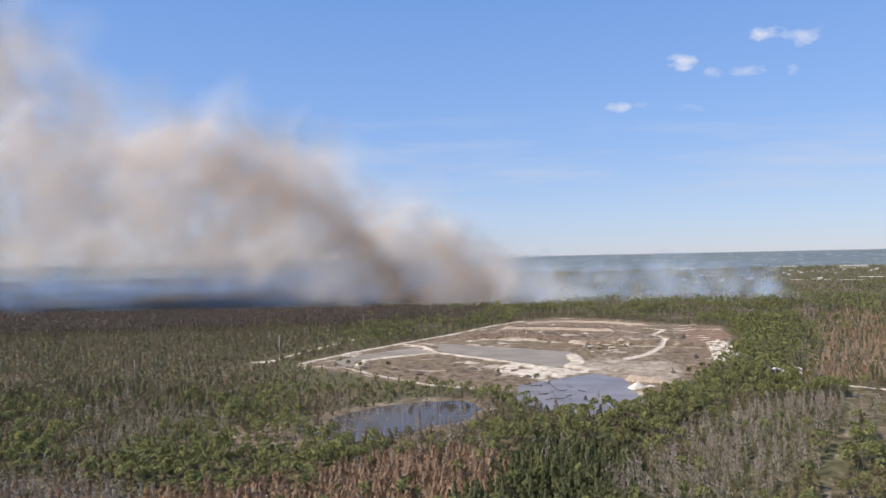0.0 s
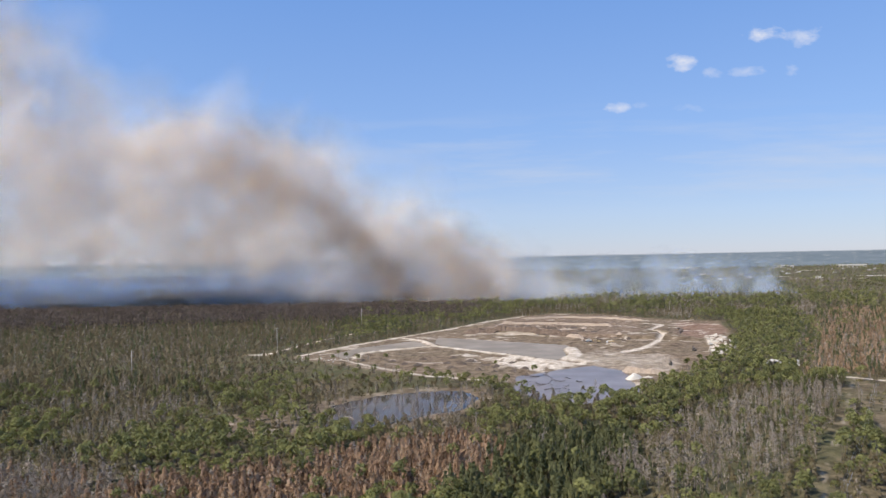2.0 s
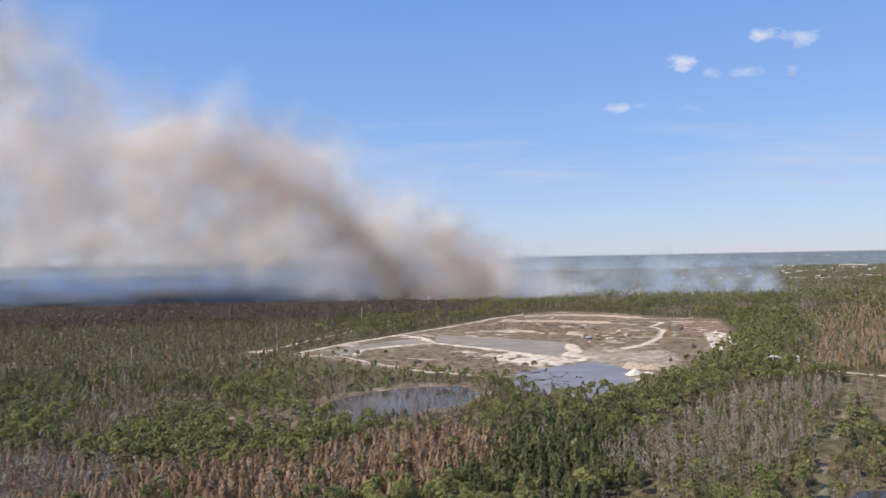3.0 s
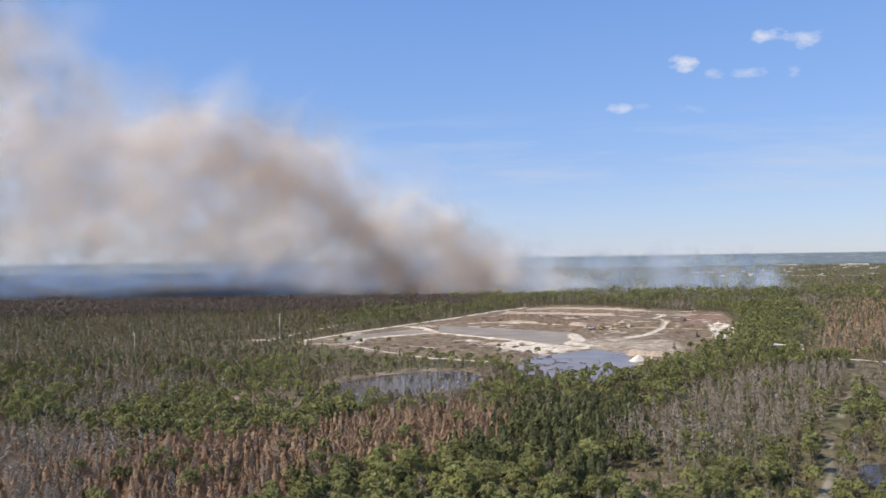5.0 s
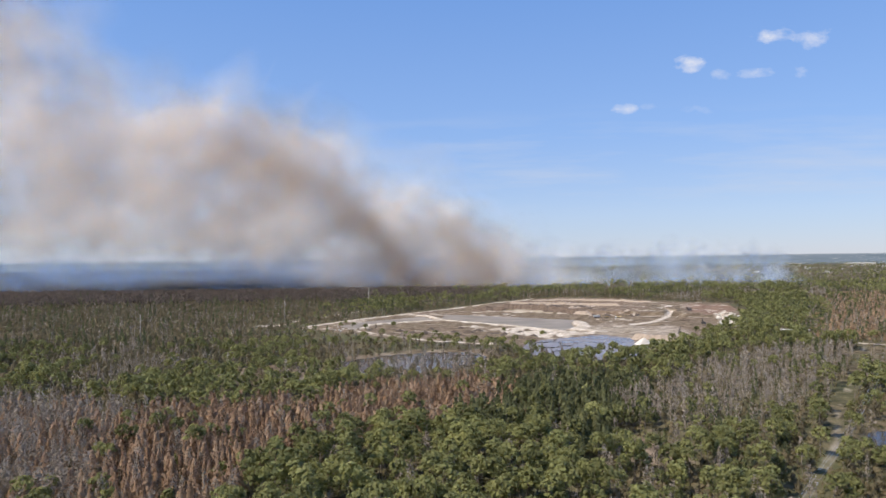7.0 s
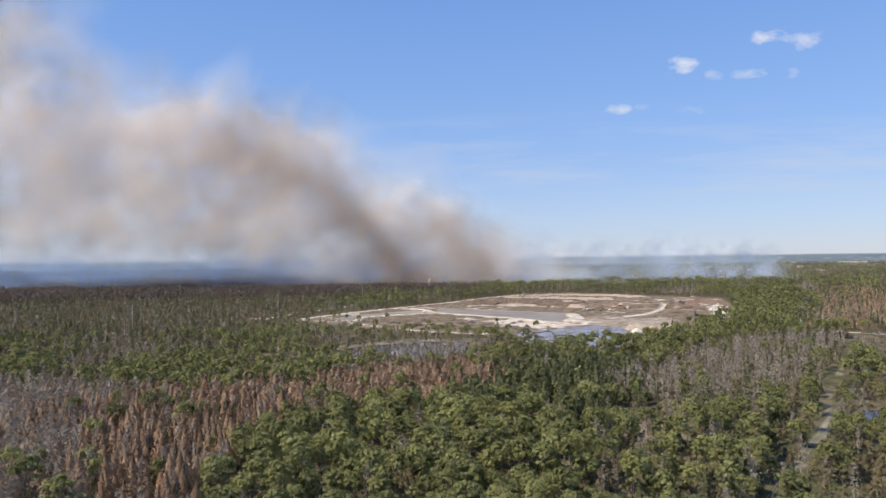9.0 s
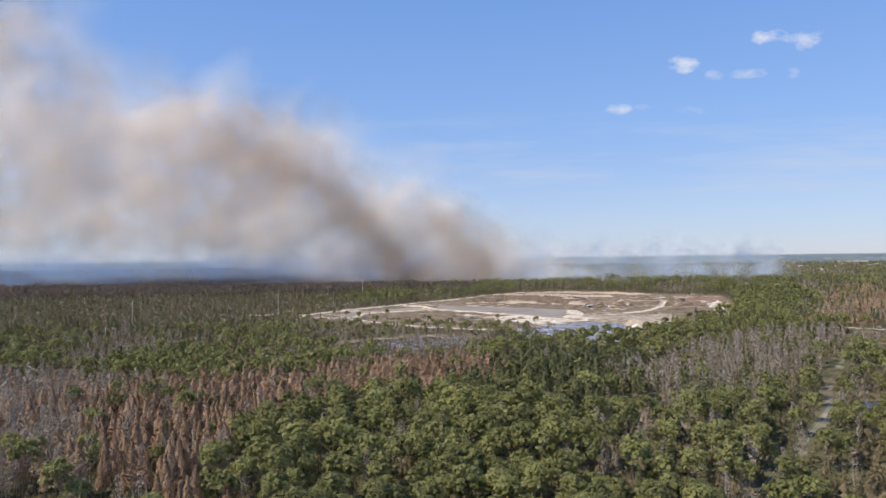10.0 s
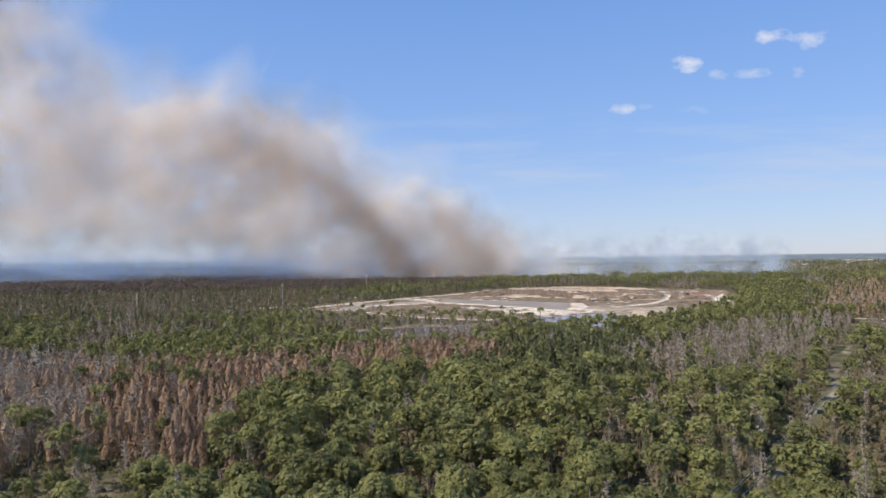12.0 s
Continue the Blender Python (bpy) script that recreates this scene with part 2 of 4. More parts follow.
def lattice(x, y, size, seed):
    """Smooth noise from 0 to 1 with bumps about size metres across."""
    if seed not in TABLES:
        TABLES[seed] = np.random.RandomState(seed).rand(256, 256)
    table = TABLES[seed]
    u, v = np.asarray(x) / size + 1000, np.asarray(y) / size + 1000
    i, j = np.floor(u).astype(int), np.floor(v).astype(int)
    fu, fv = u - i, v - j
    fu, fv = fu * fu * (3 - 2 * fu), fv * fv * (3 - 2 * fv)
    t = lambda a, b: table[a % 256, b % 256]
    return (t(i, j) * (1 - fu) + t(i + 1, j) * fu) * (1 - fv) + (t(i, j + 1) * (1 - fu) + t(i + 1, j + 1) * fu) * fv


def rough(x, y, size, seed):
    return 0.55 * lattice(x, y, size, seed) + 0.3 * lattice(x, y, size * 0.45, seed + 1) + 0.15 * lattice(x, y, size * 0.2, seed + 2)


def land(x, y):
    """Height of the ground and the shares of sand, brown earth and red earth."""
    wob = (rough(x, y, 22, 5) - 0.5) * 14
    q = inside_by(QUARRY, x, y)
    inq = step(-3, 5, q + wob * 0.4)
    h = (rough(x, y, 60, 9) - 0.5) * 0.6 * (1 - inq)
    brown = step(-8, 10, inside_by(BROWN_FLAT, x, y) + wob)
    red = step(-8, 10, inside_by(RED_FLAT, x, y) + wob)
    pale = step(-8, 10, inside_by(PALE_FLAT, x, y) + wob)
    # heaps and terraces
    heaps = np.maximum(rough(x, y, 13, 31) - 0.47, 0) * 11
    h = h + inq * (heaps * (0.5 - 0.15 * brown) + (rough(x, y, 45, 37) - 0.4) * 1.6)
    bank = off_line(FAR_BANK, x, y + wob * 0.5)
    back = (y - 988 + 0.486 * (x - 19)) * 0.9 + wob * 0.8          # metres behind the brink of the far bank
    inland = step(0, 22, q + wob * 0.3)
    cut = np.maximum(step(12, 45, x), 0) * step(330, 280, x) * inland
    h = h + cut * (4.4 * step(2, 9, back) * step(190, 60, back) + 0.5 * step(48, 53, back + wob) * step(260, 160, back))
    # water beds
    beds = np.maximum.reduce([inside_by(p, x, y) + wob * 0.35 for p in (WEST_LAGOON, MAIN_LAGOON, DARK_WATER)])
    h = np.where(beds > -14, h * step(-1, -14, beds) - 1.6 * step(-2, 5, beds), h)
    wild = np.maximum(inside_by(POND, x, y) + wob * 0.9, inside_by(EAST_POND, x, y) + wob * 0.4)
    h = np.where(wild > -10, h * step(0, -10, wild) - 1.2 * step(-2, 6, wild) - 0.3 * step(-10, -2, wild), h)
    # sandy banks and tracks
    sand = 0.42 * pale * inq * (0.35 + 0.9 * rough(x, y, 18, 57))
    for line, wide, tall in ((NORTH_BERM, 3.2, 1.6), (CAUSEWAY, 4.8, 1.9), (SPUR, 4.0, 1.7), (SAND_SPIT, 8.0, 2.0), (SOUTH_TRACK, 2.6, 0.7),
                             (BEND_TRACK, 5.0, 0.4)):
        d = off_line(line, x, y) + wob * 0.18
        ridge = step(wide * 1.25, wide * 0.55, d)
        h, sand = np.maximum(h, ridge * (tall + 1.2) - 1.2 + 0 * h) if tall > 1 else h * (1 - ridge) + ridge * tall, np.maximum(sand, ridge * (0.42 + 0.85 * rough(x, y, 9, 67)))
    flat = step(-6, 5, inside_by(WHITE_FLAT, x, y) + wob * 1.8) * step(0.3, 0.5, rough(x, y, 10, 55))
    sand = np.maximum(sand, flat)
    h = np.maximum(h, flat * 1.6 - 1.4)
    far = step(9, 2, bank) * step(-8, 4, q)
    sand = np.maximum(sand, far * 0.55)
    rub = step(-6, 4, inside_by(RUBBLE, x, y) + wob)
    h = h + rub * (1.0 + 4.5 * np.maximum(rough(x, y, 9, 61) - 0.35, 0))
    sand = np.maximum(sand, rub * step(0.38, 0.6, rough(x, y, 8, 71)))
    sand = np.maximum(sand, inq * brown * step(0.60, 0.76, rough(x * 0.6, y, 14, 77)) * 0.5)
    sand = np.maximum(sand, cut * 0.6 * step(0.3, 0.7, rough(x, y, 20, 79)) * np.maximum(step(-16, -6, back) * step(1, -3, back), step(42, 46, back + wob) * step(50, 47, back + wob)))
    sand = np.maximum(sand, inq * (1 - brown) * step(0.60, 0.74, rough(x * 0.6, y, 13, 78)) * 0.55)
    for line, wide in ((WEST_ROAD, 4.0), (EAST_ROAD, 4.0)):
        sand = np.maximum(sand, step(wide, wide * 0.5, off_line(line, x, y)))
    trail = step(2.8, 1.0, off_line(LINE_TRACK, x, y) + wob * 0.1) * 0.34
    sand = np.maximum(sand, trail * step(0.3, 0.6, rough(x, y, 9, 81)))
    muck = step(-10, 4, inside_by(MUCK, x, y) + wob) * (1 - inq)
    sand = np.maximum(sand, muck * 0.42 * step(0.56, 0.72, rough(x, y, 9, 91)))
    bare = np.maximum(step(-5, 3, inside_by(CLEARING, x, y) + wob * 0.4) * 0.8, step(-6, 4, inside_by(EAST_FIELD, x, y) + wob * 0.5) * 0.22)
    bare = np.maximum(bare, step(-5, 3, inside_by(NEAR_FIELD, x, y) + wob * 0.4) * 0.15)
    return h, sand, np.maximum(np.maximum(brown, 0.75) * inq, np.maximum(muck * 0.7, bare)), red * inq


def mesh_object(name, verts, faces, mats, index=None, smooth=False, parent=None):
    """A mesh object from arrays of corners and equal-sided faces."""
    me = bpy.data.meshes.new(name)
    verts, faces = np.asarray(verts, np.float32), np.asarray(faces, np.int32)
    sides = faces.shape[1]
    me.vertices.add(len(verts)), me.loops.add(faces.size), me.polygons.add(len(faces))
    me.vertices.foreach_set("co", verts.ravel())
    me.loops.foreach_set("vertex_index", faces.ravel())
    me.polygons.foreach_set("loop_start", np.arange(0, faces.size, sides, dtype=np.int32))
    for m in mats:
        me.materials.append(m)
    if index is not None:
        me.polygons.foreach_set("material_index", np.asarray(index, np.int32))
    me.polygons.foreach_set("use_smooth", np.full(len(faces), smooth))
    me.update(calc_edges=True)
    ob = new(name, me)
    if parent:
        ob.parent = parent
    return ob


def burned_at(x, y):
    """Share of the wood that the fire has run through."""
    wob = (rough(x, y, 40, 101) - 0.5) * 40
    return step(1130, 1320, y - 0.12 * x + wob * 2) * step(120, -120, x - 0.10 * (y - 1400) + wob)


# ---- ground: one sheet, finer round the workings and the ponds ----
def axis(stops):
    parts = [np.arange(a, b, s) for a, b, s in stops]
    return np.concatenate(parts + [[stops[-1][1]]])


gx = axis([(-5200, -1200, 400), (-1200, -220, 35), (-220, 440, 3.2), (440, 1200, 38), (1200, 5200, 400)])
gy = axis([(-3000, -300, 300), (-300, 130, 30), (130, 420, 4.5), (420, 950, 3.2), (950, 1330, 4.4), (1330, 2200, 40), (2200, 5400, 320)])
GX, GY = np.meshgrid(gx, gy)
GH, SANDY, EARTH, RED = land(GX, GY)
BURNED = burned_at(GX, GY)
quad = (np.arange(len(gy) - 1)[:, None] * len(gx) + np.arange(len(gx) - 1)).ravel()
quads = np.stack([quad, quad + 1, quad + 1 + len(gx), quad + len(gx)], 1)

GROUND, n = material("ground")
att = n.nodes.new("ShaderNodeAttribute")
att.attribute_name = "soil"
soil = n.nodes.new("ShaderNodeSeparateColor")
n.tree.links.new(att.outputs[0], soil.inputs[0])
big, mid, fine = n.noise(n.where, 0.012, 4.0), n.noise(n.where, 0.12, 5.0), n.noise(n.where, 1.3, 4.0)
grass = n.ramp(mid, [(0.34, (0.065, 0.052, 0.030)), (0.5, (0.125, 0.100, 0.058)), (0.66, (0.22, 0.17, 0.105))])
grass = n.mix(n.ramp(big, [(0.4, 0.0), (0.62, 0.55)]), grass, (0.085, 0.100, 0.042))
grass = n.mix(n.ramp(fine, [(0.3, 0.35), (0.55, 0.0)]), grass, (0.035, 0.034, 0.022))
earth = n.ramp(n.math("ADD", n.math("MULTIPLY", mid, 0.6), n.math("MULTIPLY", fine, 0.4)), [(0.36, (0.092, 0.064, 0.043)), (0.5, (0.200, 0.144, 0.100)), (0.64, (0.34, 0.262, 0.190))])
redden = n.ramp(mid, [(0.35, (0.16, 0.098, 0.068)), (0.65, (0.29, 0.195, 0.138))])
sandy = n.ramp(n.math("ADD", n.math("MULTIPLY", mid, 0.5), n.math("MULTIPLY", fine, 0.5)), [(0.34, (0.34, 0.268, 0.192)), (0.52, (0.57, 0.485, 0.385)), (0.62, (0.78, 0.71, 0.61))])
col = n.mix(soil.outputs[1], grass, earth)
col = n.mix(soil.outputs[2], col, redden)
col = n.mix(n.ramp(soil.outputs[0], [(0.15, 0.0), (0.75, 1.0)]), col, sandy)
col = n.mix(n.math("MULTIPLY", att.outputs[3], 0.7), col, n.ramp(mid, [(0.35, (0.022, 0.018, 0.016)), (0.65, (0.062, 0.048, 0.042))]))
surface(n, n.add("ShaderNodeBsdfPrincipled", 0, Base_Color=col, Roughness=0.95, Specular_IOR_Level=0.1, Normal=bumped(n, fine, 0.6, 0.5)))

ground = mesh_object("ground", np.stack([GX.ravel(), GY.ravel(), GH.ravel()], 1), quads, [GROUND], smooth=True)
soil_at = ground.data.color_attributes.new("soil", "FLOAT_COLOR", "POINT")
soil_at.data.foreach_set("color", np.stack([SANDY.ravel(), EARTH.ravel(), RED.ravel(), BURNED.ravel()], 1).astype(np.float32).ravel())
tagged(ground, "flat wooded ground with sandy diggings and tracks", "ground", kind="structure")


# ---- water ----
def water_material(name, deep, rough_, ripple, shine=0.5):
    m, n = material(name)
    wave = n.noise(n.mapped(n.where, (1.0, 0.5, 1.0)), 0.9, 4.0)
    broad = n.noise(n.where, 0.03, 4.0)
    col = n.ramp(broad, [(0.35, tuple(0.8 * c for c in deep)), (0.65, tuple(1.15 * c for c in deep))])
    surface(n, n.add("ShaderNodeBsdfPrincipled", 0, Base_Color=col, Roughness=rough_, IOR=1.33, Specular_IOR_Level=shine, Normal=bumped(n, wave, ripple, 0.15)))
    return m


TURBID = water_material("turbid_water", (0.275, 0.235, 0.19), 0.45, 0.1, 0.05)
CLEARER = water_material("dark_water", (0.055, 0.045, 0.038), 0.12, 0.2, 0.38)
SILTY = water_material("silty_water", (0.20, 0.165, 0.15), 0.22, 0.2, 0.22)


def water_sheet(name, outline, mat, z, grow, label):
    cx, cy = np.mean([p[0] for p in outline]), np.mean([p[1] for p in outline])
    pts = []
    for x, y in outline:
        d = math.hypot(x - cx, y - cy)
        pts.append((x + (x - cx) / d * grow, y + (y - cy) / d * grow, z))
    bm = bmesh.new()
    f = bm.faces.new([bm.verts.new(p) for p in pts])
    if f.normal.z < 0:
        f.normal_flip()
    bmesh.ops.triangulate(bm, faces=bm.faces[:])
    me = bpy.data.meshes.new(name)
    bm.to_mesh(me), bm.free()
    me.materials.append(mat)
    return tagged(new(name, me), label, "water", kind="structure")


water_sheet("water_1", WEST_LAGOON, TURBID, -0.55, 7, "turbid tan settling lagoon between sand banks")
water_sheet("water_2", MAIN_LAGOON, TURBID, -0.55, 7, "turbid tan settling lagoon beside white causeway")
water_sheet("water_3", DARK_WATER, SILTY, -0.6, 9, "dark blue flooded digging with mud shoals")
water_sheet("water_4", POND, CLEARER, -0.5, 12, "dark swamp pond among pines")
water_sheet("water_5", EAST_POND, CLEARER, -0.5, 6, "small dark pond beside the track")


# ---- trees: forms ----
def unit(v):
    return v / np.maximum(np.linalg.norm(v, axis=-1, keepdims=True), 1e-6)


def leaf_tris(centres, normals, size, rng):
    """One small three-cornered clump of leaves at each centre, facing its normal."""
    k = len(centres)
    a = unit(np.cross(normals, rng.normal(size=(k, 3))))
    b = np.cross(normals, a)
    s = (size * rng.uniform(0.7, 1.3, k))[:, None]
    turn = np.array([0.0, 2.1, 4.2])
    v = np.concatenate([centres + s * (math.cos(w) * a + math.sin(w) * b) * rng.uniform(0.75, 1.25, (k, 1)) for w in turn], 1).reshape(-1, 3)
    return v, np.arange(3 * k).reshape(-1, 3)


def limb(a, b, ra, rb, sides):
    """A tapered stick from a to b."""
    a, b = np.asarray(a, float), np.asarray(b, float)
    d = unit(b - a)
    u = unit(np.cross(d, [0.31, 0.95, 0.1]))
    w = np.cross(d, u)
    ang = np.arange(sides) * 2 * math.pi / sides
    ring = np.cos(ang)[:, None] * u + np.sin(ang)[:, None] * w
    v = np.concatenate([a + ring * ra, b + ring * rb])
    i = np.arange(sides)
    j = (i + 1) % sides
    return v, np.concatenate([np.stack([i, j, j + sides], 1), np.stack([i, j + sides, i + sides], 1)])


def sliver(a, b, ra):
    """A thin far-off stick: two crossed blades."""
    a, b = np.asarray(a, float), np.asarray(b, float)
    u = unit(np.cross(unit(b - a), [0.31, 0.95, 0.1]))
    w = np.cross(unit(b - a), u)
    return np.stack([a - u * ra, a + u * ra, b, a - w * ra, a + w * ra, b]), np.array([[0, 1, 2], [3, 4, 5]])


def joined(pieces):
    vs, fs, base = [], [], 0
    for v, f in pieces:
        vs.append(v), fs.append(f + base)
        base += len(v)
    return np.concatenate(vs), np.concatenate(fs)


def pine_form(rng, lod):
    """Slash pine: bare stem, a few limbs, rounded tufts."""
    H = rng.uniform(11.5, 17.0)
    lean = rng.normal(0, 0.25, 2)
    stem = lambda k: np.array([lean[0] * k * k * 2, lean[1] * k * k * 2, H * 0.94 * k])
    sides = 6
    wood = [limb(stem(a) - [0, 0, 0.3 * (a == 0)], stem(b), 0.20 - 0.15 * a, 0.20 - 0.15 * b, sides) for a, b in ((0, 0.35), (0.35, 0.7), (0.7, 1))] if lod == 0 else [sliver((0, 0, -0.3), stem(0.95), 0.17)]
    tufts = (34, 24, 15, 7, 3)[lod]
    per = (42, 17, 10, 4, 3)[lod]
    size = (0.27, 0.40, 0.58, 1.05, 1.7)[lod]
    R, flat = rng.uniform(2.1, 3.5), rng.uniform(0.7, 1.1)
    middle = stem(0.98) + [0, 0, -R * flat]
    leaves = []
    for i in range(tufts):
        # tufts sit close together on a lopsided dome at the ends of the limbs
        up_, ang = 1 - 1.25 * (i + 0.5) / tufts, i * 2.4 + rng.uniform(-0.5, 0.5)
        out_ = math.sqrt(max(0.05, 1 - up_ * up_)) * R * rng.uniform(0.65, 1.15)
        p = middle + [out_ * math.cos(ang), out_ * math.sin(ang), R * flat * up_ * rng.uniform(0.8, 1.1) + (0.2 if up_ > 0 else rng.uniform(-1.6, 0.2))]
        if lod == 0:
            wood.append(limb(stem(min(0.9, max(0.5, p[2] / (H * 0.94) - 0.06))), p, 0.06, 0.02, 3))
        r = rng.uniform(0.6, 1.0) * (0.5 + 0.24 * R)
        out = unit(rng.normal(size=(per, 3)) + [0, 0, 0.5])
        cs = p + out * r * [1.1, 1.1, 0.85] * rng.uniform(0.55, 1.0, (per, 1))
        dome = unit((cs - middle) / [R, R, R * flat] + [0, 0, 0.25])
        leaves.append(leaf_tris(cs, unit(0.6 * dome + 0.7 * out + rng.normal(0, 0.36, (per, 3))), size * (0.85 + 0.1 * R), rng))
    if lod == 0:
        for i in range(6):
            k, ang = rng.uniform(0.35, 0.6), rng.uniform(0, 6.28)
            wood.append(limb(stem(k), stem(k) + [math.cos(ang) * 0.9, math.sin(ang) * 0.9, rng.uniform(-0.1, 0.4)], 0.035, 0.01, 3))
    return joined(wood), joined(leaves)


def cone_form(rng, lod, H0=9.0, H1=14.5, wide=1.95, share=1.0):
    """Cypress in winter: a narrow feathery column."""
    H = rng.uniform(H0, H1)
    top = rng.normal(0, 0.2, 2)
    sides = 5
    wood = [limb((0, 0, -0.3), (top[0], top[1], H * 0.93), 0.19, 0.03, sides) if lod == 0 else sliver((0, 0, -0.3), (top[0], top[1], H * 0.96), 0.14)]
    k = int((640, 260, 84, 26, 8)[lod] * share)
    size = (0.29, 0.45, 0.72, 1.05, 1.5)[lod]
    z = rng.uniform(0.16, 1.0, k) ** 0.8
    bumps = 1 + 0.16 * np.sin(z * 21 + rng.uniform(0, 6))
    rad = wide * np.sin(np.clip((1.03 - z) / 0.85, 0, 1) * 1.75) * rng.uniform(0.72, 1.05, k) * bumps * rng.uniform(0.8, 1.15)
    ang = rng.uniform(0, 6.283, k)
    out = np.stack([np.cos(ang), np.sin(ang), np.full(k, 0.35)], 1)
    cs = np.stack([np.cos(ang) * rad + top[0] * z, np.sin(ang) * rad + top[1] * z, z * H], 1)
    leaves = [leaf_tris(cs, unit(out + rng.normal(0, 0.28, (k, 3))), size, rng)]
    if lod == 0:
        for i in range(10):
            zz, a = rng.uniform(0.25, 0.8), rng.uniform(0, 6.28)
            wood.append(limb((top[0] * zz, top[1] * zz, zz * H), (math.cos(a) * wide * 0.8, math.sin(a) * wide * 0.8, zz * H + 0.5), 0.04, 0.012, 3))
    return joined(wood), joined(leaves)


def bare_form(rng, lod):
    """Leafless cypress or snag: pale stem, rising thin branches, moss."""
    H = rng.uniform(9.5, 14.5)
    top = rng.normal(0, 0.3, 2)
    wood = [limb((0, 0, -0.3), (top[0], top[1], H), 0.20, 0.04, 6) if lod == 0 else sliver((0, 0, -0.3), (top[0], top[1], H), 0.19)]
    for i in range((30, 16, 9, 4, 1)[lod]):
        zz, a = rng.uniform(0.3, 0.97), rng.uniform(0, 6.283)
        long = (1.1 - zz) * 2.6 + 0.5
        p0 = np.array([top[0] * zz, top[1] * zz, zz * H])
        p1 = p0 + [math.cos(a) * long * 0.62, math.sin(a) * long * 0.62, long * rng.uniform(0.3, 0.9)]
        thick = (0.045, 0.06, 0.09, 0.14, 0.2)[lod]
        wood.append(limb(p0, p1, thick, thick * 0.3, 3) if lod == 0 else sliver(p0, p1, thick))
    k = (300, 130, 38, 12, 5)[lod]
    z = rng.uniform(0.3, 1.0, k)
    rad = (0.3 + 1.75 * np.sin(np.clip((1.05 - z) / 0.75, 0, 1) * 1.9)) * rng.uniform(0.25, 1.0, k)
    ang = rng.uniform(0, 6.283, k)
    cs = np.stack([np.cos(ang) * rad, np.sin(ang) * rad, z * H], 1)
    leaves = [leaf_tris(cs, unit(rng.normal(size=(k, 3)) * [1, 1, 0.5] + np.stack([np.cos(ang), np.sin(ang), 0.6 * np.ones(k)], 1)), (0.21, 0.31, 0.52, 0.85, 1.3)[lod], rng)]
    return joined(wood), joined(leaves)


def shrub_form(rng, lod):
    """Low bush or palmetto clump."""
    k = (90, 26, 11, 8, 5)[lod]
    out = unit(rng.normal(size=(k, 3)) * [1, 1, 0.7] + [0, 0, 0.5])
    out[:, 2] = np.abs(out[:, 2])
    r = rng.uniform(0.7, 1.0, (k, 1)) * rng.uniform(0.9, 1.6)
    leaves = [leaf_tris(out * r * [1.25, 1.25, 1.0], unit(out + rng.normal(0, 0.5, (k, 3))), (0.26, 0.40, 0.65, 0.9, 1.2)[lod], rng)]
    wood = [sliver((0, 0, -0.2), (0, 0, 0.9), 0.06)]
    return joined(wood), joined(leaves)


PINE, RUST, BARE, DARK, SCRUB, SHRUB, BURNT = range(7)
FORMS = {PINE: pine_form, RUST: cone_form, BARE: bare_form, DARK: lambda r, l: cone_form(r, l, 10, 15, 1.9),
         SCRUB: lambda r, l: cone_form(r, l, 4.5, 8.5, 1.9, 0.55), SHRUB: shrub_form, BURNT: pine_form}
LEAF = {PINE: PINE_LEAF, RUST: RUST_LEAF, BARE: GREY_LEAF, DARK: DARK_LEAF, SCRUB: SCRUB_LEAF, SHRUB: SHRUB_LEAF, BURNT: SCORCHED_LEAF}
STEM = {PINE: BARK, RUST: PALE_BARK, BARE: PALE_BARK, DARK: BARK, SCRUB: BARK, SHRUB: BARK, BURNT: CHAR_BARK}
NAME = {PINE: "pine_tree", RUST: "rusty_cypress_tree", BARE: "bare_cypress_tree", DARK: "dark_conifer_tree", SCRUB: "scrub", SHRUB: "shrub", BURNT: "scorched_pine_tree"}
SAY = {PINE: "green slash pine with bare trunk and rounded crown", RUST: "rust-brown winter cypress with narrow feathery crown",
       BARE: "leafless grey cypress hung with pale moss", DARK: "dark green narrow conifer in a dense stand", SCRUB: "olive-brown low swamp scrub",
       SHRUB: "low green and straw-coloured bushes", BURNT: "smoke-darkened pine at the fire's edge"}
tree_rng = np.random.RandomState(11)
VARIANTS = {(s, l): [FORMS[s](tree_rng, l) for _ in range(7 if l < 2 else 6)] for s in FORMS for l in range(5)}


